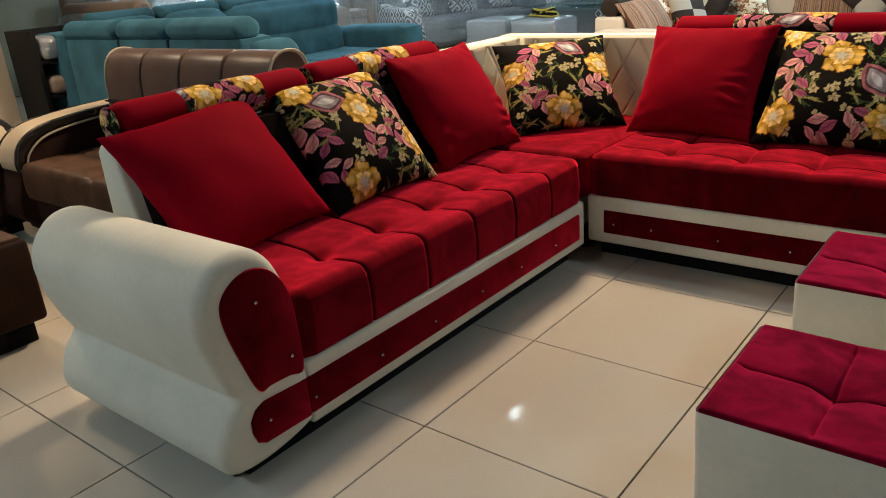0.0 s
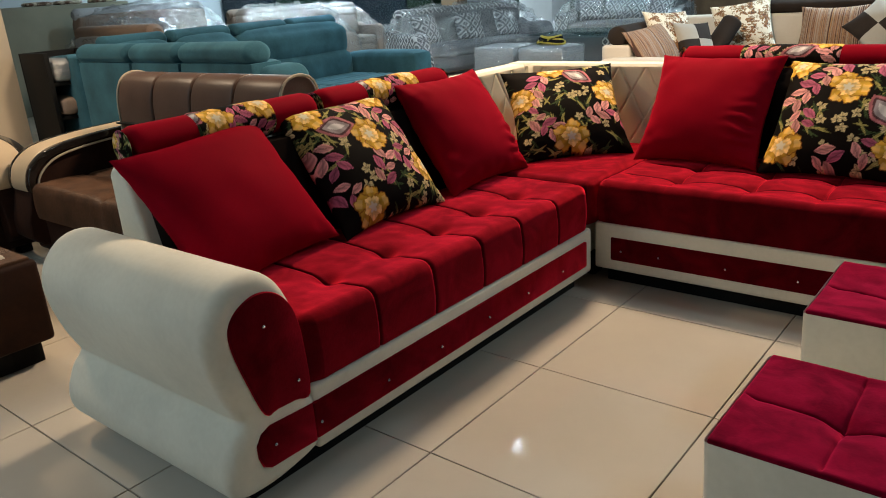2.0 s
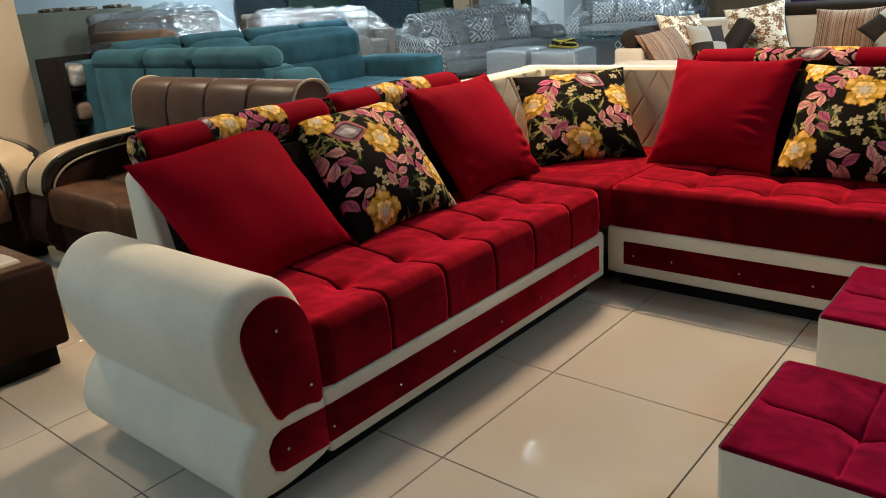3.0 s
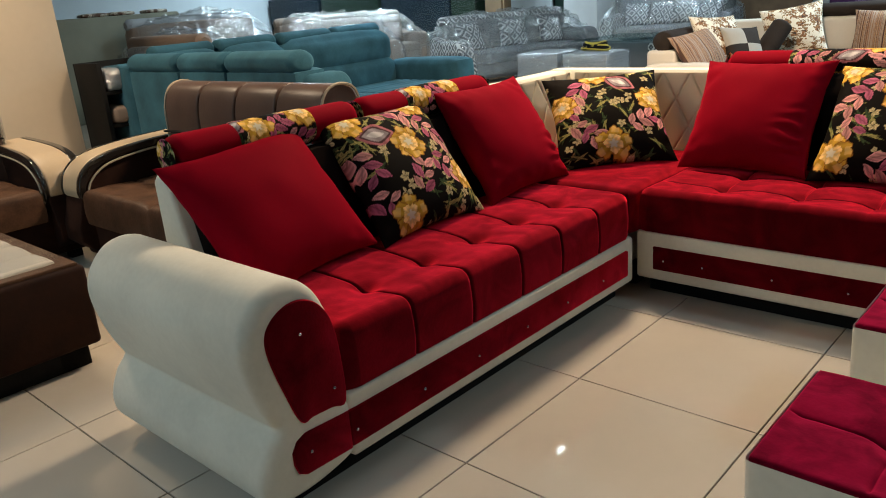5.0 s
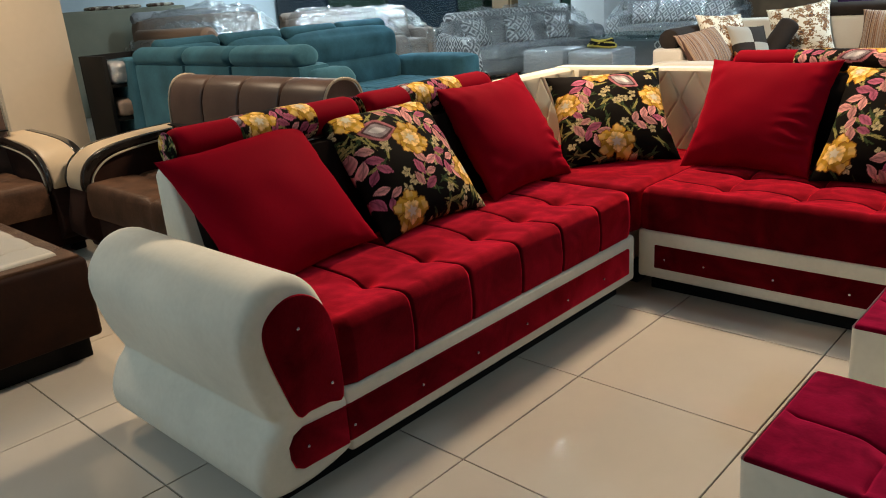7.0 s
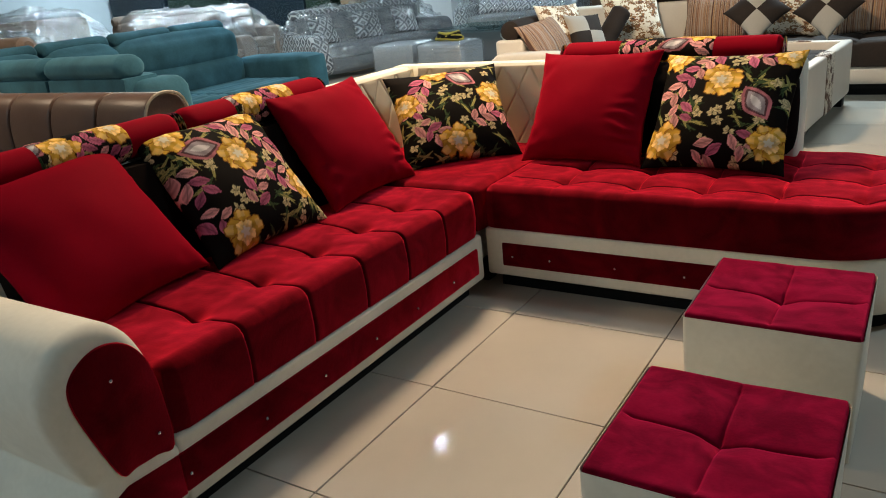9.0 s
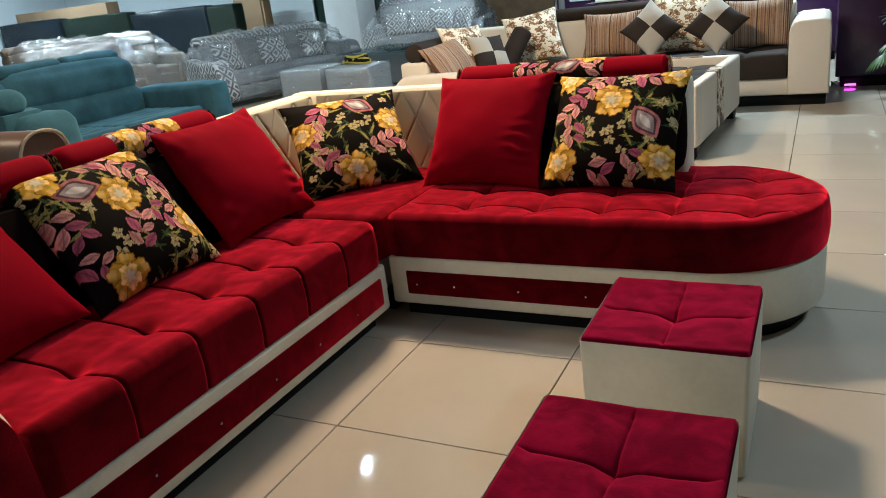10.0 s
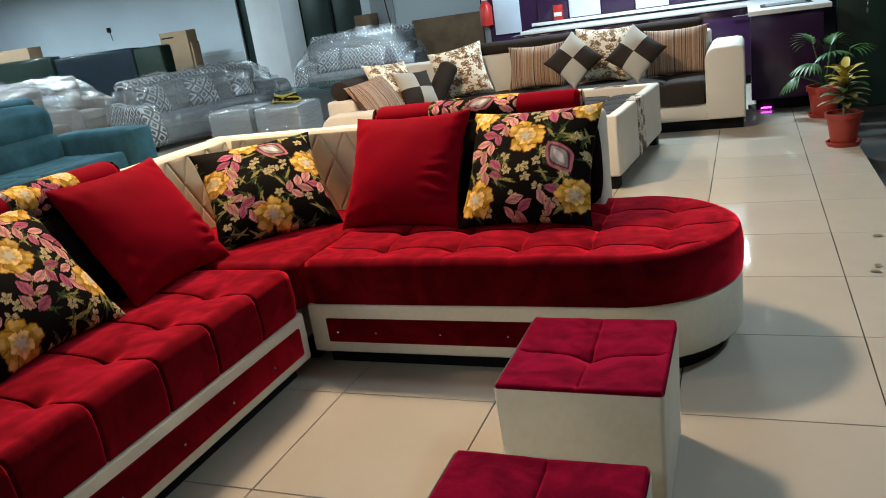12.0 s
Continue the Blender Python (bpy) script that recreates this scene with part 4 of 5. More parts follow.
for x in (-2.5, -1.72):
    for y in (-1.95, -1.0):
        part("foot", box(x - 0.06, x + 0.06, y - 0.06, y + 0.06, 0, 0.09, 0.006), BLACK, low)

unit = thing("black_cabinet", "black open cabinet standing beside the beige pillar", "cabinet", -5.2, 1.05)
part("side", box(-5.42, -5.0, 0.80, 0.84, 0, 0.98, 0.004), BLACK, unit)
part("side", box(-5.42, -5.0, 1.26, 1.30, 0, 0.98, 0.004), BLACK, unit)
part("back", box(-5.44, -5.42, 0.80, 1.30, 0, 0.98, 0.004), BLACK, unit)
for z in (0.02, 0.45, 0.72):
    part("shelf", box(-5.42, -5.01, 0.84, 1.26, z, z + 0.03, 0.004), BLACK, unit)


# ---- teal corner sofa ----
bag = thing("wrapped_bundle", "folded pale cloth in plastic on the black cabinet shelf", "bundle", -5.1, 1.05, 0.75)
part("cloth", soft_box(-5.38, -5.0, 0.86, 1.24, 0.75, 0.92, 0.04, 0.01, 6), PALEGREY, bag)
part("wrap", soft_box(-5.39, -4.99, 0.85, 1.25, 0.751, 0.93, 0.04, 0.012, 8, 2), WRAP, bag, "clear plastic film")
bag = thing("wrapped_bundle", "mauve cloth in plastic on the cabinet shelf", "bundle", -5.1, 1.05, 0.48)
part("cloth", soft_box(-5.38, -5.0, 0.86, 1.24, 0.48, 0.62, 0.04, 0.01, 6), TAUPE, bag)
teal = thing("sofa", "teal velvet corner sofa with adjustable headrests", "sofa", -4.0, 2.4)
TX, TY = -5.0, 1.0
part("base", box(TX, -2.82, TY + 0.02, TY + 0.9, 0.08, 0.30, 0.03), TEAL, teal)
part("base", box(TX, TX + 0.95, TY + 0.9, 4.12, 0.08, 0.30, 0.03), TEAL, teal)
part("seat", soft_box(TX + 0.2, -2.82, TY + 0.22, TY + 0.95, 0.28, 0.46, 0.05, 0.02, 10), TEAL, teal)
for a, b in ((TY + 0.95, 2.98), (2.98, 3.92)):
    part("seat", tufted(rect(TX + 0.22, TX + 1.0, a, b, 0.04), 30, 40, 0.28, 0.46, tuple(TX + 0.35 + 0.13 * k for k in range(5)), (), [], 0.04, 0.006, 0.008), TEAL, teal)
part("corner_back", soft_box(TX - 0.36, TX + 0.14, TY - 0.02, TY + 0.30, 0.08, 0.935, 0.035, 0.008, 8), TEAL, teal)
xs = [TX + 0.14, TX + 0.92, TX + 1.55, -2.65]
for a, b in zip(xs, xs[1:]):
    part("back", soft_box(a + 0.006, b - 0.006, TY - 0.02, TY + 0.24, 0.08, 0.90, 0.03, 0.008, 8), TEAL, teal)
    part("headrest", capsule("x", (TY + 0.07, 0.950), a + 0.015, b - 0.015, 0.105, squash=0.72), TEAL, teal, "rounded teal headrest")
part("arm", soft_box(-2.80, -2.56, TY + 0.02, TY + 0.40, 0.08, 0.86, 0.08, 0.012, 10), TEAL, teal)
for a, b in ((TY + 0.22, 1.86), (1.86, 2.53), (2.53, 3.92)):
    part("back", soft_box(TX - 0.03, TX + 0.27, a, b, 0.40, 0.72, 0.10, 0.03, 8), TEAL, teal)
    part("back", soft_box(TX - 0.06, TX + 0.23, a, b, 0.64, 0.985, 0.11, 0.03, 8), TEAL, teal)
for a, b in ((TY + 0.25, 1.84), (1.88, 2.51), (2.56, 3.19), (3.23, 3.86)):
    part("headrest", capsule("y", (TX + 0.03, 1.0), a, b, 0.095, squash=0.70), TEAL, teal, "rounded teal headrest")
part("arm", soft_box(TX + 0.05, TX + 1.08, 3.95, 4.25, 0.08, 0.66, 0.05, 0.015, 8), TEAL, teal)
for x in (TX + 0.1, TX + 0.85):
    part("foot", box(x - 0.04, x + 0.04, 4.0, 4.08, 0, 0.082, 0.004), BLACK, teal)
part("foot", box(-2.85, -2.77, TY + 0.1, TY + 0.18, 0, 0.082, 0.004), BLACK, teal)
part("foot", box(TX + 0.05, TX + 0.13, TY + 0.1, TY + 0.18, 0, 0.082, 0.004), BLACK, teal)


# ---- wrapped sofas ----
def drape(x0, x1, y0, y1, base, top, seed, n=110, skirt=0.25):
    """A loose film laid over a sofa: top(x, y) is what it rests on; it sags, wrinkles and falls at the sides."""
    bm = bmesh.new()
    g = []
    for i in range(n + 1):
        col = []
        for j in range(n + 1):
            x, y = x0 + (x1 - x0) * i / n, y0 + (y1 - y0) * j / n
            hs = [top(x + dx, y + dy) for dx in (-0.2, 0, 0.2) for dy in (-0.2, 0, 0.2)]
            h = 0.5 * max(hs) + 0.5 * sum(hs) / 9 + 0.03
            h += 0.06 * noise.noise((x * 2.4 + seed, y * 2.4, 0)) + 0.030 * abs(noise.noise((x * 4 + y * 3, y * 9 - x * 2 + seed, 1))) + 0.004 * noise.noise((x * 19, y * 19, seed))
            h += 0.035 * max(0.0, 1 - 5 * abs(noise.noise((x * 3.1 + y * 1.2 + seed, y * 2.2 - x, 5)))) ** 2 + 0.022 * max(0.0, 1 - 4 * abs(noise.noise((x * 6.5 - y * 2, y * 6 + seed, 9)))) ** 2
            e = min(i, n - i, j, n - j)
            if e < 2:
                h = base + skirt * (e * 0.5) * max(0.2, h - base) * 2
            col.append(bm.verts.new((x + 0.02 * noise.noise((x * 9, y * 9, seed)), y + 0.02 * noise.noise((x * 9, y * 9, seed + 4)), max(base, h))))
        g.append(col)
    for i in range(n):
        for j in range(n):
            bm.faces.new((g[i][j], g[i + 1][j], g[i + 1][j + 1], g[i][j + 1]))
    return bm


def wrapped_sofa(label, w, m, body=GREY, fabric=GEO, group="plastic-wrapped sofas", high=0.92, depth=0.92, pillows=2, seed=1.0, tent=False):
    """A sofa facing -y about its own middle, under clear film."""
    ob = thing("wrapped_sofa", label, "sofa", group=group)
    d = depth / 2
    a = w / 2
    part("base", box(-a + 0.05, a - 0.05, -d + 0.04, d - 0.02, 0.06, 0.30, 0.03), body, ob)
    part("seat", soft_box(-a + 0.22, a - 0.22, -d, d - 0.25, 0.27, 0.45, 0.05, 0.02, 8), body, ob)
    part("back", soft_box(-a + 0.15, a - 0.15, d - 0.28, d, 0.10, high - 0.10, 0.08, 0.02, 8), body, ob)
    roll = part("back_roll", capsule("x", (d - 0.13, high - 0.09), -a + 0.14, a - 0.14, 0.095), fabric, ob)
    for s in (-1, 1):
        p = smooth_loop([(-d, 0.08), (-d - 0.01, 0.42), (-d + 0.03, 0.58), (-d + 0.16, 0.64), (0.1, 0.63), (d - 0.1, 0.66), (d - 0.05, 0.08)], 4)
        e = s * (a - 0.13)
        part("arm", prism(p, "x", e - 0.13, e + 0.13, 0.03), fabric if s < 0 else body, ob, "", 60)
    pm = pillow_mesh("pillow", 0.5, 0.46, 0.16, fabric, 16, seed)
    for k in range(pillows):
        o = part("pillow", pm, None, ob)
        o.matrix_basis = stand(-a + 0.55 + k * (w - 1.1) / max(1, pillows - 1), 0.0, 0.45, 8 * (-1) ** k, 24, 4 * k) @ pose(0, 0, 0.23)
    for x in (-a + 0.12, a - 0.12):
        for y in (-d + 0.1, d - 0.1):
            part("foot", box(x - 0.03, x + 0.03, y - 0.03, y + 0.03, 0, 0.065, 0.004), BLACK, ob)

    def top(x, y):
        if abs(x) > a or abs(y) > d:
            return 0.1
        if tent:
            rx = max(0.0, abs(x) - a * 0.45)
            return max(0.5, high + 0.04 - 0.62 * math.hypot(rx, y - d + 0.14))
        if y > d - 0.26:
            return high
        if abs(x) > a - 0.26:
            return 0.65
        return 0.66 + max(0, (y + d) / (2 * d)) * 0.30

    part("wrap", drape(-a - 0.05, a + 0.05, -d - 0.05, d + 0.05, 0.12, top, seed), WRAP, ob, "loose clear plastic film", 80)
    ob.matrix_basis = m
    return ob


wrapped_sofa("grey sofa with white diamond weave under clear plastic", 2.6, pose(-6.1, 7.85, 0, 0, 0, 72), seed=2.0, pillows=3, high=0.98)
wrapped_sofa("grey diamond-weave sofa heaped with pillows under plastic", 2.4, pose(-5.4, 11.7, 0, 0, 0, 8), seed=5.0, tent=True, pillows=4, high=1.15)
wrapped_sofa("taupe sofa wrapped in shiny clear plastic", 2.1, pose(-8.9, 6.6, 0, 0, 0, 80), TAUPE, TAUPE, seed=8.0, tent=True, high=1.15)
wrapped_sofa("taupe sofa wrapped in shiny clear plastic", 2.2, pose(-8.6, 4.0, 0, 0, 0, 88), TAUPE, PALEGREY, seed=11.0, tent=True, high=1.32)
wrapped_sofa("pale sofa wrapped in wrinkled clear plastic", 1.9, pose(-6.5, 2.6, 0, 0, 0, 178), PALEGREY, TAUPE, seed=14.0, tent=True, high=1.12)
wrapped_sofa("taupe sofa wrapped in shiny clear plastic", 2.1, pose(-10.4, 8.9, 0, 0, 0, 84), TAUPE, TAUPE, seed=17.0, tent=True, high=1.1)

olive = thing("sofa", "olive beige sofa seen from behind near the wall", "sofa", -9.4, 2.3)
part("back", box(-9.6, -9.35, 1.2, 4.1, 0.0, 1.38, 0.03), OLIVE, olive)
part("side", box(-10.3, -9.6, 1.2, 1.45, 0.0, 1.30, 0.03), OLIVE, olive)
part("seat", box(-10.3, -9.6, 1.45, 4.1, 0.0, 0.45, 0.04), OLIVE, olive)

rest_cushion = tagged(part("cushion", soft_box(-9.9, -9.62, 1.5, 1.95, 1.30, 1.46, 0.06, 0.02, 6), LEATHER), "dark brown cushion on the olive sofa", "cushion")
part("side_top", box(-10.2, -9.55, 1.46, 2.1, 0.44, 1.30, 0.03), OLIVE, olive)
for cy, cz in ((2.7, 1.38), (3.1, 1.38), (3.6, 1.38)):
    tagged(part("folded_cloth", soft_box(-9.58, -9.38, cy, cy + 0.34, cz, cz + 0.045, 0.02, 0.006, 7, cy), BAND), "small folded patterned cloth on the sofa back", "cloth", "folded cloths")
for i, (px, py) in enumerate(((-5.0, 7.15), (-4.15, 7.0))):
    ob = thing("wrapped_pouf", "pale grey cube pouf wrapped in clear plastic", "pouf", px, py, group="wrapped poufs")
    part("body", soft_box(px - 0.34, px + 0.34, py - 0.3, py + 0.3, 0.0, 0.43, 0.05, 0.01, 6, i), PALEGREY, ob)
    part("wrap", soft_box(px - 0.355, px + 0.355, py - 0.315, py + 0.315, 0.002, 0.445, 0.05, 0.012, 8, i + 3), WRAP, ob, "clear plastic film")
bundle = thing("rope_bundle", "black and yellow strap bundle lying on a pouf", "strap", -4.15, 7.0, 0.445)
for k in range(7):
    a = k * 0.9
    pts = [(-4.15 + (0.19 - 0.01 * k) * math.cos(t * 0.5236 + a) * 1.1, 7.0 + 0.09 * math.sin(t * 0.5236 + a), 0.465 + 0.012 * k + 0.015 * math.sin(t + a)) for t in range(13)]
    coil = bmesh.new()
    for p, q in zip(pts, pts[1:]):
        seg = rod(p, q, 0.016, 6)
        tmp = bpy.data.meshes.new("tmp")
        seg.to_mesh(tmp)
        seg.free()
        coil.from_mesh(tmp)
        bpy.data.meshes.remove(tmp)
    part("strap", coil, YELLOWLEAF if k % 3 == 0 else BLACK, bundle)

table = thing("glass_table", "low grey table with clear glass top", "table", -4.2, 8.6)
part("top", prism([(-5.2, 8.05), (-4.0, 7.75), (-3.45, 8.0), (-3.4, 9.2), (-5.1, 9.3)], "z", 0.475, 0.487, 0.003), GLASS, table, "clear glass top")
part("body", box(-5.0, -3.6, 8.1, 9.1, 0.02, 0.44, 0.03), GREY, table)
part("band", box(-3.97, -3.80, 8.086, 8.10, 0.04, 0.43, 0.003), GEO, table, "white diamond-weave band")
part("spacer", rod((-4.3, 8.6, 0.44), (-4.3, 8.6, 0.476), 0.05), STEEL, table)


# ---- wrapped boards and boxes along the far wall ----
def slab(x0, x1, y0, y1, z0, z1, m, label, name="wrapped_mattress", cat="mattress"):
    ob = thing(name, label, cat, (x0 + x1) / 2, (y0 + y1) / 2, z0)
    part("body", soft_box(x0, x1, y0, y1, z0, z1, 0.05, 0.01, 6), m, ob)
    part("wrap", soft_box(x0 - 0.015, x1 + 0.015, y0 - 0.015, y1 + 0.015, z0 + 0.001, z1 + 0.015, 0.05, 0.015, 8, x0), THINWRAP, ob, "clear plastic film")
    return ob


slab(-18.3, -16.0, 12.1, 12.45, 0, 1.58, NAVY, "navy mattress standing upright in clear plastic")
slab(-15.93, -13.66, 12.15, 12.5, 0, 1.53, FOREST, "long grey-green mattress standing upright in clear plastic")
slab(-13.6, -11.27, 12.2, 12.55, 0, 1.46, NAVY, "long navy mattress standing upright in clear plastic")
slab(-11.22, -10.46, 12.2, 12.6, 0, 1.42, FOREST, "forest green mattress standing in clear plastic")
bx = thing("cardboard_box", "tall flat brown cardboard box against the wall", "box", -10.9, 13.35)
part("carton", box(-11.25, -10.47, 13.2, 13.55, 0, 1.68, 0.008), CARD, bx)
part("flap", box(-10.466, -10.42, 13.25, 13.52, 0, 1.4, 0.006), CARD, bx)
part("print_bar", box(-11.2, -10.85, 13.194, 13.199, 1.54, 1.57, 0), BLACK, bx, "dark unreadable print")
bx = thing("cardboard_box", "long brown cardboard box standing behind wrapped mattresses", "box", -16.5, 12.8)
part("carton", box(-18.2, -14.75, 12.6, 13.0, 0, 1.82, 0.01), CARD, bx)

board = thing("plywood_board", "plywood board leaning against the back wall", "board", -4.9, 14.3)
part("sheet", box(-5.34, -3.74, 14.30, 14.34, 0, 1.17, 0.004), WOOD, board)
frame_thing = thing("grey_door", "grey steel door leaf with a dark hanging cord", "door", -6.2, 14.4)
part("leaf", box(-6.34, -5.78, 14.42, 14.46, 0, 2.1, 0.006), PALEGREY, frame_thing)
part("cord", rod((-5.86, 14.40, 0.9), (-5.96, 14.40, 1.7), 0.012, 6), BLACK, frame_thing)
bx = thing("wood_cabinet", "narrow brown wooden cabinet by the window", "cabinet", -6.32, 14.1)
part("body", box(-6.52, -6.12, 13.9, 14.3, 0, 1.44, 0.008), WOOD, bx)
part("door", box(-6.50, -6.14, 13.88, 13.899, 0.05, 1.40, 0.004), WOOD, bx)

# ---- lounge sofa with chocolate seats ----
lounge = thing("sofa", "ivory corner sofa with chocolate velvet seats", "sofa", -0.5, 5.8)
LY = 5.30
part("base", box(-2.05, 1.12, LY + 0.03, LY + 0.95, 0.09, 0.235, 0.02), IVORY, lounge)
part("plinth_or_gap_shade", box(-2.0, 1.39, LY + 0.06, LY + 0.9, 0.0, 0.095, 0.004), BLACK, lounge)
arm_p = [(1.095, 0.095), (1.095, 0.60), (1.105, 0.645), (1.13, 0.68), (1.17, 0.697), (1.34, 0.70), (1.385, 0.69), (1.405, 0.66), (1.41, 0.60), (1.41, 0.095)]
part("arm", prism(arm_p, "y", LY, LY + 0.98, 0.02), IVORY, lounge, "ivory leather arm", 60)
part("seat", tufted(rect(-1.22, 1.09, LY + 0.01, LY + 0.70, 0.04), 90, 28, 0.235, 0.43, (-1.0, -0.55, -0.1, 0.35, 0.75), (LY + 0.36,), [(x, LY + 0.36) for x in (-1.0, -0.55, -0.1, 0.35, 0.75)], 0.04), CHOC, lounge, "tufted chocolate velvet seat")
part("back", box(-2.08, 1.12, LY + 0.72, LY + 0.97, 0.09, 0.80, 0.03, 3), IVORY, lounge, "ivory leather back")
for a, b in ((-1.35, -0.1), (0.35, 1.05)):
    part("head_roll", capsule("x", (LY + 0.80, 0.86), a, b, 0.07), CHOC, lounge, "chocolate velvet roll")
part("base", box(-2.03, -1.45, 4.45, LY + 0.03, 0.09, 0.235, 0.02), IVORY, lounge)
part("seat", tufted(rect(-1.83, -1.22, 4.60, LY + 0.70, 0.04), 28, 50, 0.235, 0.43, (-1.52,), (4.95, 5.35), [(-1.52, 4.95), (-1.52, 5.35)], 0.04), CHOC, lounge, "tufted chocolate velvet seat")
part("back", box(-2.09, -1.81, 4.45, LY + 0.97, 0.09, 0.66, 0.03, 3), IVORY, lounge)
part("head_roll", capsule("y", (-1.95, 0.735), 4.47, 5.35, 0.10), CHOC, lounge, "chocolate velvet roll")
end_p = smooth_loop([(-2.09, 0.09), (-2.09, 0.42), (-2.03, 0.53), (-1.9, 0.56), (-1.4, 0.55), (-1.22, 0.52), (-1.19, 0.40), (-1.19, 0.09)], 4)
part("arm", prism(end_p, "y", 4.28, 4.50, 0.03), IVORY, lounge, "ivory leather arm", 60)

LG = "cushions on the ivory sofa"
stripe_me = pillow_mesh("cushion", 0.58, 0.44, 0.16, STRIPE, 22, 1.0)
leaf_me = pillow_mesh("cushion", 0.56, 0.54, 0.17, BLOTCH, 24, 2.0)


def check_pillow(m, label):
    """Four square patches, two ivory and two chocolate."""
    ob = new("cushion", pillow_mesh("cushion", 0.40, 0.40, 0.14, CHECKGREY, 20, 6.0))
    me = ob.data
    me.materials.append(CHOC)
    for p in me.polygons:
        c = p.center
        p.material_index = 1 if c.x * c.z > 0 else 0
    ob.matrix_basis = m
    return tagged(ob, label, "cushion", LG)


def lounge_cushion(me, label, x, y, yaw, lean, roll=0, h=0.22, z=0.44):
    return cushion(me, label, stand(x, y, z, yaw, lean, roll) @ pose(0, 0, h), LG)


lounge_cushion(stripe_me, "brown striped cushion against the ivory back", -0.50, LY + 0.52, 0, 18)
lounge_cushion(stripe_me, "brown striped cushion against the ivory back", 0.82, LY + 0.50, 0, 16)
lounge_cushion(leaf_me, "cream cushion with autumn leaf print", 0.14, LY + 0.52, 4, 22, 4, 0.27)
check_pillow(stand(-0.06, LY + 0.24, 0.45, 8, 25, 45) @ pose(0, 0, 0), "small checked ivory and chocolate cushion").location.z += 0.25
check_pillow(stand(0.50, LY + 0.24, 0.45, -5, 25, 38) @ pose(0, 0, 0), "small checked ivory and chocolate cushion").location.z += 0.25
lounge_cushion(leaf_me, "cream leaf-print cushion in the sofa corner", -1.20, LY + 0.42, 20, 24, -8, 0.27)
lounge_cushion(stripe_me, "brown striped cushion by the ivory end arm", -1.56, 4.68, 75, 35, -6)
lounge_cushion(leaf_me, "cream leaf-print cushion leaning on the side back", -1.55, 5.0, 70, 30, 4, 0.27)
check_pillow(stand(-1.40, 5.05, 0.45, 60, 30, 5) @ pose(0, 0, 0.2), "small checked ivory and chocolate cushion")
roll_me = new("cushion_roll", finish(capsule("x", (0, 0), -0.25, 0.25, 0.10), "cushion_roll", CHOC))
roll_me.matrix_basis = pose(-1.36, 5.42, 0.60, 0, -50, 60)
tagged(roll_me, "chocolate and ivory roll cushion standing on end", "cushion", LG)

day = thing("ottoman_table", "ivory box ottoman with tufted chocolate top", "table", 0.1, 4.2)
part("side", box(-0.45, 0.635, 3.42, 3.50, 0.09, 0.50, 0.018, 3), IVORY, day)
part("side", box(-0.45, 0.635, 4.88, 4.96, 0.09, 0.50, 0.018, 3), IVORY, day)
part("side", box(0.56, 0.64, 3.49, 4.89, 0.09, 0.502, 0.018, 3), IVORY, day)
part("side", box(-0.45, -0.37, 3.49, 4.89, 0.09, 0.502, 0.018, 3), IVORY, day)
part("top", tufted(rect(-0.37, 0.56, 3.50, 4.88, 0.012), 60, 80, 0.30, 0.425, (-0.1, 0.25), (3.8, 4.1, 4.4, 4.7), [(a, b) for a in (-0.1, 0.25) for b in (3.8, 4.1, 4.4, 4.7)], 0.012, 0.008, 0.012), CHOC, day, "tufted chocolate top")
for a in (-0.1, 0.25):
    for b in (3.8, 4.1, 4.4, 4.7):
        o = part("stud", STUD, None, day)
        o.matrix_basis = pose(a, b, 0.412) @ Matrix.Scale(2.0, 4)
part("band", box(0.632, 0.645, 4.02, 4.26, 0.095, 0.503, 0.003), BAND, day, "brown and white printed band")
part("band", box(0.56, 0.642, 4.02, 4.26, 0.498, 0.506, 0.002), BAND, day, "brown and white printed band")
part("band", box(0.1, 0.35, 4.89, 4.95, 0.496, 0.504, 0.002), BAND, day, "brown and white printed band")
for x in (-0.38, 0.56):
    for y in (3.5, 4.88):
        part("foot", box(x - 0.05, x + 0.05, y - 0.05, y + 0.05, 0, 0.092, 0.004), BLACK, day)
day.matrix_basis = pose(0.63, 3.42, 0, 0, 0, -4.5) @ pose(-0.63, -3.42, 0) @ day.matrix_basis

# ---- display kitchen ----
kit = thing("kitchen_counter", "purple laminate kitchen counter with white worktop", "counter", 0.4, 8.2)
part("carcass", box(-1.35, 1.50, 8.02, 8.60, 0.10, 0.86, 0.004), PURPLE, kit)
for i in range(5):
    d = part("door", box(-1.34 + i * 0.565, -0.785 + i * 0.565, 7.995, 8.015, 0.12, 0.85, 0.006), PURPLE, kit)
    part("handle", rod((-0.98 + i * 0.565, 7.97, 0.78), (-0.82 + i * 0.565, 7.97, 0.78), 0.006, 8), STEEL, d, "thin steel handle")
part("worktop", box(-1.2, 1.46, 7.96, 8.62, 0.865, 0.905, 0.006), WHITETOP, kit, "white worktop")
part("return_carcass", box(1.46, 2.06, 6.12, 8.60, 0.10, 0.86, 0.006), PURPLE, kit)
part("return_worktop", box(1.44, 2.12, 6.06, 8.62, 0.866, 0.908, 0.006), WHITETOP, kit, "white worktop")
part("plinth_or_gap_shade", box(1.50, 2.02, 6.18, 8.5, 0.0, 0.10, 0.002), BLACK, kit)
part("plinth_or_gap_shade", box(-1.3, 1.5, 8.1, 8.5, 0.0, 0.10, 0.002), BLACK, kit)
part("sink", box(1.55, 2.0, 6.45, 7.05, 0.902, 0.912, 0.004), STEEL, kit, "steel sink rim")
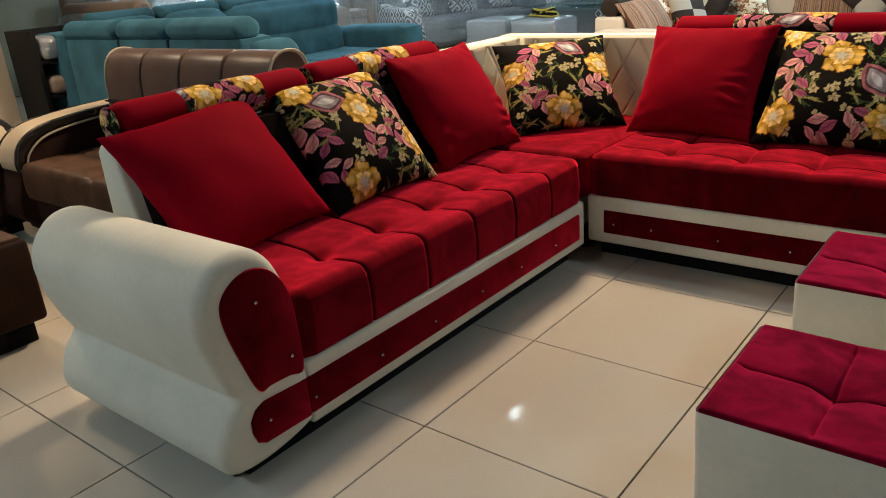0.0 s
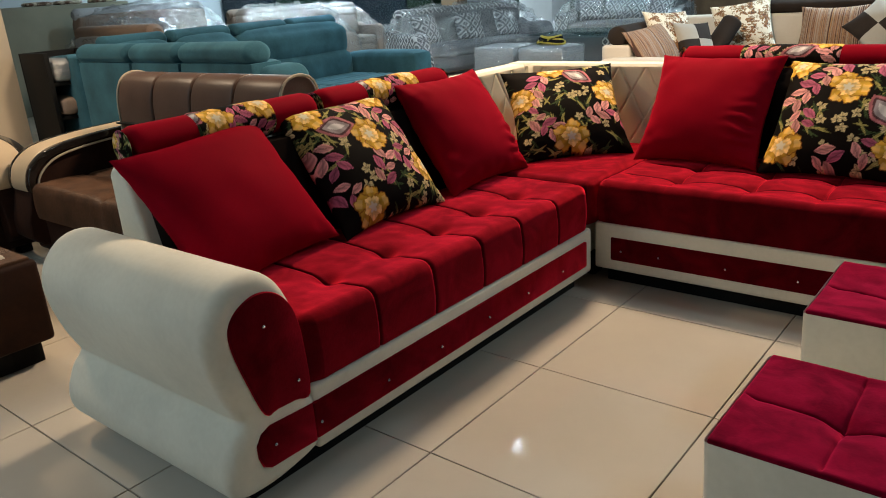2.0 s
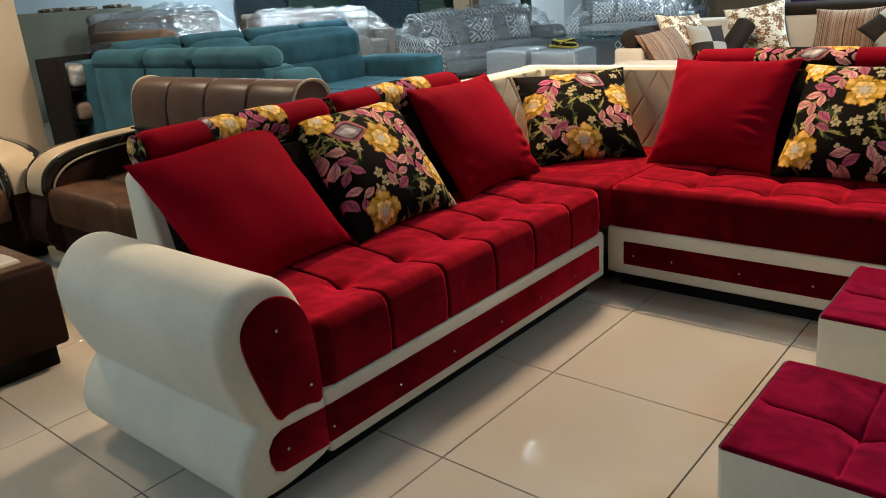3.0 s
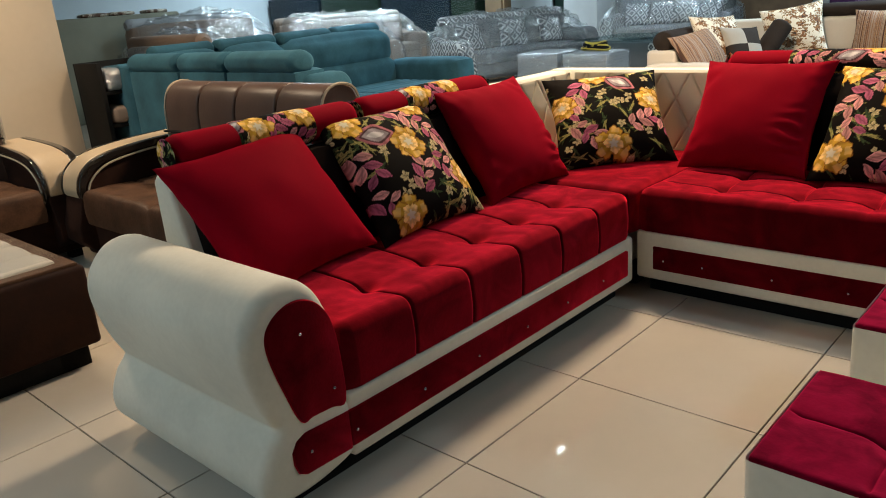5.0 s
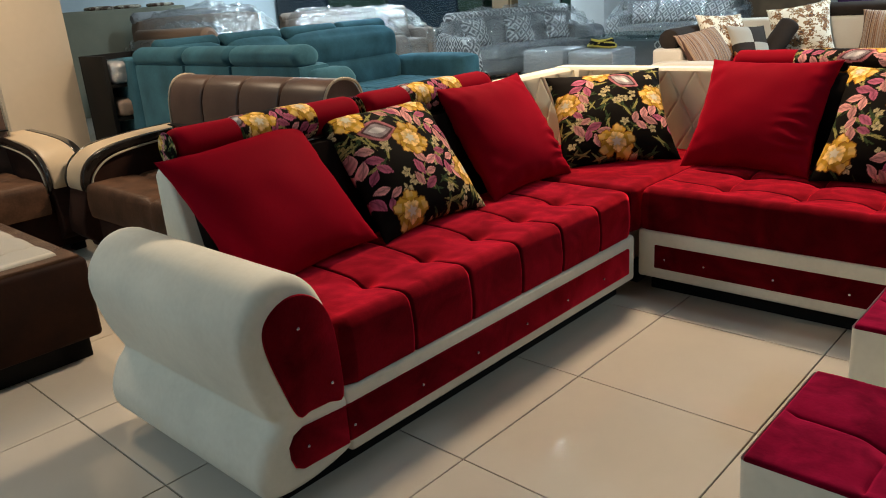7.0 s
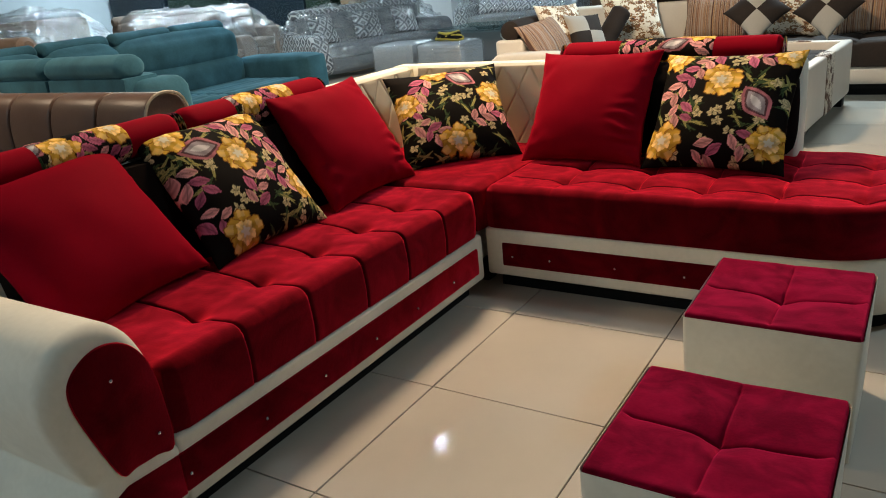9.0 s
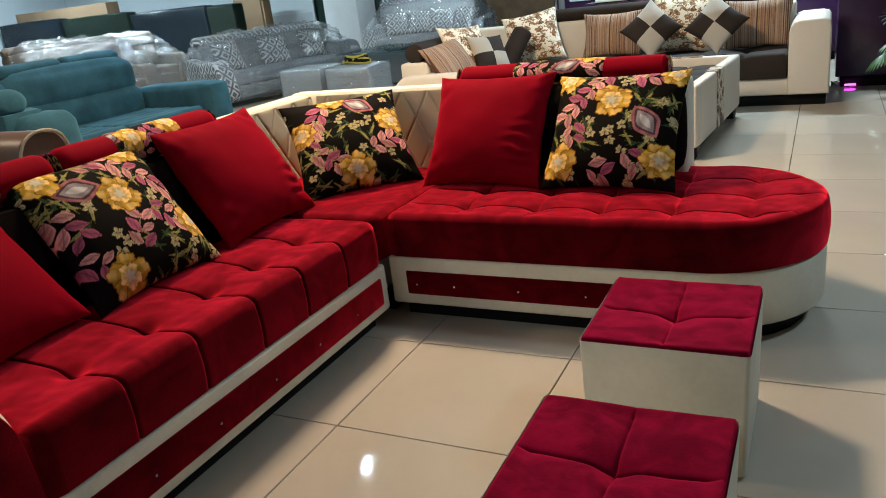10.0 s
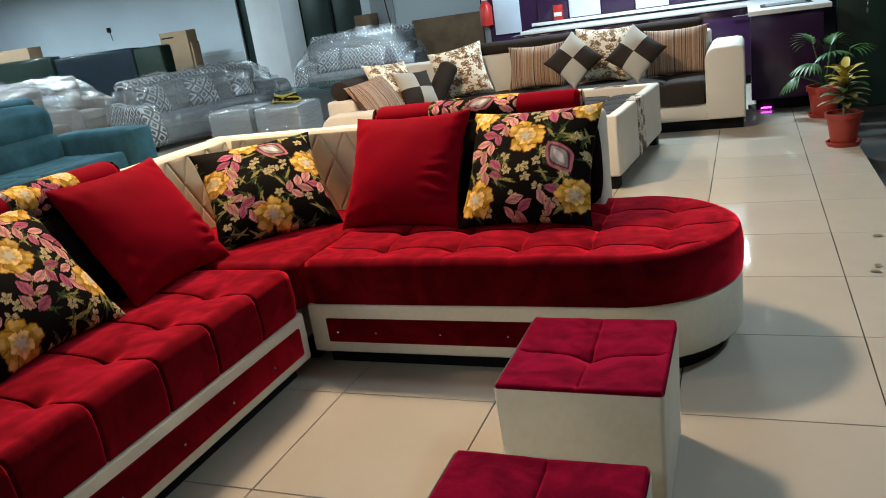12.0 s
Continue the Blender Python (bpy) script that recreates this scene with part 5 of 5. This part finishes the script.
part("bowl", box(1.60, 1.95, 6.52, 6.98, 0.905, 0.914, 0.002), GREYBOARD, kit, "dark sink bowl")
back = thing("wall_unit", "purple and white panelled kitchen back wall", "wall unit", 0.3, 8.7)
part("backboard", box(-1.9, 2.1, 8.64, 8.76, 0, 2.15, 0.004), PURPLE, back)
for i in range(6):
    part("panel", box(-1.12 + i * 0.42, -0.72 + i * 0.42, 8.615, 8.637, 0.98, 1.9, 0.004), WHITETOP if i % 2 else PURPLE, back)
part("ledge", box(-1.2, 1.5, 8.56, 8.635, 0.93, 0.97, 0.004), WHITETOP, back)
post = tagged(part("poster", box(-1.72, -1.36, 8.625, 8.638, 0.88, 1.5, 0.002), PAPER), "pale blue poster on the purple wall", "poster")
jar = thing("red_carton", "small red carton on the white kitchen ledge", "carton", -0.84, 8.595, 0.97)
part("carton", box(-0.90, -0.78, 8.563, 8.612, 0.97, 1.16, 0.006), REDPLASTIC, jar)
part("label", box(-0.89, -0.79, 8.558, 8.562, 1.02, 1.07, 0.001), WHITETOP, jar)
led = thing("led_strip", "glowing magenta light strip at the counter foot", "lamp", 1.7, 6.14)
part("tube", rod((1.54, 6.145, 0.022), (1.63, 6.145, 0.022), 0.008, 10), glow("magenta_glow", (0.9, 0.08, 0.95), 5.0), led)
part("holder", box(1.43, 1.50, 6.13, 6.16, 0.0, 0.06, 0.006), STEEL, led)
ext = thing("fire_extinguisher", "red and white extinguisher hanging by the board", "extinguisher", -1.82, 8.6)
part("bracket", box(-1.86, -1.79, 8.58, 8.635, 0, 1.35, 0.004), GREYBOARD, ext)
part("cylinder", lathe([(0.03, 0), (0.085, 0.02), (0.085, 0.26), (0.05, 0.31), (0.02, 0.34)], 18, (-1.82, 8.60, 1.0)), REDPLASTIC, ext)
part("valve", box(-1.86, -1.78, 8.57, 8.63, 1.34, 1.42, 0.006), WHITETOP, ext)


# ---- potted plants at the tiled edge ----
def leaf_blade(base, direction, length, width, droop, n=6):
    """A thin folded leaf that arches over."""
    bm = bmesh.new()
    d = Vector(direction).normalized()
    side = d.cross(Vector((0, 0, 1))).normalized() if abs(d.z) < 0.98 else Vector((1, 0, 0))
    rows = []
    p = Vector(base)
    for i in range(n + 1):
        s = i / n
        w = width * math.sin(math.pi * min(1, 0.12 + 0.88 * s)) ** 0.7
        up = side.cross(d).normalized()
        rows.append([bm.verts.new(p - side * w + up * w * 0.25), bm.verts.new(p), bm.verts.new(p + side * w + up * w * 0.25)])
        p = p + d * length / n
        d = (d + Vector((0, 0, -droop / n))).normalized()
    for a, b in zip(rows, rows[1:]):
        bm.faces.new((a[0], a[1], b[1], b[0]))
        bm.faces.new((a[1], a[2], b[2], b[1]))
    return bm


def flower_pot(x, y, r, h, label):
    ob = thing("potted_plant", label, "plant", x, y, 0, group="potted plants")
    part("saucer", lathe([(r * 0.5, 0), (r * 0.85, 0.0), (r * 0.95, 0.03), (r * 0.88, 0.03), (r * 0.8, 0.012)], 28, (x, y, 0)), TERRACOTTA, ob)
    part("pot", lathe([(r * 0.66, 0.012), (r * 0.90, h * 0.82), (r * 0.90, h * 0.84), (r, h * 0.85), (r * 1.02, h), (r * 0.93, h), (r * 0.88, h * 0.88), (0.01, h * 0.87)], 32, (x, y, 0)), TERRACOTTA, ob, "red plastic pot")
    part("soil", lathe([(0.01, h * 0.875), (r * 0.88, h * 0.88), (0.01, h * 0.90)], 20, (x, y, 0)), SOIL, ob)
    return ob


rng = random.Random(4)
px, py = 2.055, 4.42
croton = flower_pot(px, py, 0.122, 0.235, "yellow croton in a red plastic pot")
part("stem", rod((px, py, 0.22), (px + 0.01, py, 0.52), 0.012, 8, 0.006), PINKLEAF, croton)
for k in range(34):
    a, z = k * 2.4, 0.28 + 0.24 * k / 34
    el = 0.25 + 0.9 * (k / 34) ** 2
    part("leaf", leaf_blade((px, py, z), (math.cos(a), math.sin(a), el), rng.uniform(0.13, 0.21), rng.uniform(0.026, 0.042), 0.9), YELLOWLEAF if k > 19 else PINKLEAF if k % 3 else LEAF, croton)
px, py = 2.03, 5.62
palm = flower_pot(px, py, 0.14, 0.26, "green fan palm in a red plastic pot")
for a, reach, high in ((3.25, 0.20, 0.36), (3.9, 0.14, 0.46), (1.1, 0.12, 0.58), (0.2, 0.20, 0.54), (2.3, 0.13, 0.60), (5.0, 0.12, 0.52)):
    tip = Vector((px + reach * math.cos(a), py + reach * math.sin(a), high))
    part("stalk", rod((px, py, 0.26), tip, 0.007, 6, 0.004), LEAF, palm)
    out = (tip - Vector((px, py, 0.45))).normalized()
    fan = bmesh.new()
    for s in range(13):
        t = (s - 6) / 6 * 1.25
        side = Vector((-math.sin(a), math.cos(a), 0))
        b2 = leaf_blade(tip, out * math.cos(t) + side * math.sin(t), 0.24 - 0.05 * abs(t), 0.013, 1.3)
        tmp = bpy.data.meshes.new("tmp")
        b2.to_mesh(tmp)
        b2.free()
        fan.from_mesh(tmp)
        bpy.data.meshes.remove(tmp)
    part("frond", fan, LEAF, palm)

screen = thing("green_screen", "dark green panel behind the plants", "screen", 2.6, 6.6)
part("sheet", box(2.2, 2.9, 6.5, 6.56, -0.1, 2.8, 0.01), GREENDARK, screen)
part("sheet", box(2.9, 2.95, 5.2, 6.5, -0.1, 2.8, 0.01), GREENDARK, screen)
chain = thing("hanging_chain", "thin steel chain hanging before the green panel", "chain", 2.3, 5.3)
for k in range(60):
    link_m = bmesh.new()
    bmesh.ops.create_cone(link_m, cap_ends=True, segments=8, radius1=0.012, radius2=0.012, depth=0.006)
    bmesh.ops.transform(link_m, matrix=pose(2.30, 5.35, 0.85 + k * 0.04, 90, 0, 90 * (k % 2)) @ Matrix.Diagonal((0.7, 1.9, 1, 1)), verts=link_m.verts)
    part("chain_link", link_m, STEEL, chain)
bd = thing("board_fence", "grey horizontal boards beyond the paving", "fence", 4.5, 6.0)
for k in range(10):
    part("board", box(3.4, 7.5, 7.2, 7.25, -0.1 + k * 0.3, 0.19 + k * 0.3, 0.006), GREYBOARD, bd)

# ---- floor tiles ----
S = 0.6
tile_bm = box(-S / 2 + 0.0022, S / 2 - 0.0022, -S / 2 + 0.0022, S / 2 - 0.0022, -0.012, 0.0, 0.0012, 1)
tile_me = finish(tile_bm, "tile", TILE)
edge_me = finish(box(3 * S + 0.0022, XR, -S / 2 + 0.0022, S / 2 - 0.0022, -0.012, 0.0, 0.0012, 1), "tile", TILE)
far = []
for i in range(-25, 4):
    for j in range(-11, 24):
        x, y = (i + 0.5) * S, (j + 0.5) * S
        if i == 3:
            if -3.2 < y < 8.2:
                edge_ob = new("tile", edge_me)
                edge_ob.parent = floor
                edge_ob.location = (0, y, 0)
            continue
        if -5.5 < x and -3.2 < y < 8.2:
            o = new("tile", tile_me)
            o.parent = floor
            o.location = (x, y, 0)
        else:
            far.append((x, y))
src = box(-S / 2 + 0.0022, S / 2 - 0.0022, -S / 2 + 0.0022, S / 2 - 0.0022, -0.012, 0.0, 0.0, 1)
sv, sf = [v.co.copy() for v in src.verts], [[v.index for v in f.verts] for f in src.faces]
src.free()
verts, faces = [], []
for x, y in far:
    o = len(verts)
    verts += [(p.x + x, p.y + y, p.z) for p in sv]
    faces += [[q + o for q in f] for f in sf]
me = bpy.data.meshes.new("tile_field")
me.from_pydata(verts, [], faces)
me.materials.append(TILE)
tiles = new("tile_field", me)
tiles.parent = floor
tagged(tiles, kind="stuff")

# dry leaves blown onto the tiles
for lx, ly, la in ((1.97, 2.32, 20), (1.93, 1.90, 70), (1.90, 1.86, -30)):
    bm = leaf_blade((0, 0, 0.004), (1, 0, 0.15), 0.05, 0.012, 0.4)
    ob = new("dry_leaf", finish(bm, "dry_leaf", PINKLEAF))
    ob.matrix_basis = pose(lx, ly, 0, 0, 0, la)
    tagged(ob, "small dry leaf lying on the tiles", "leaf", "dry leaves on the floor")
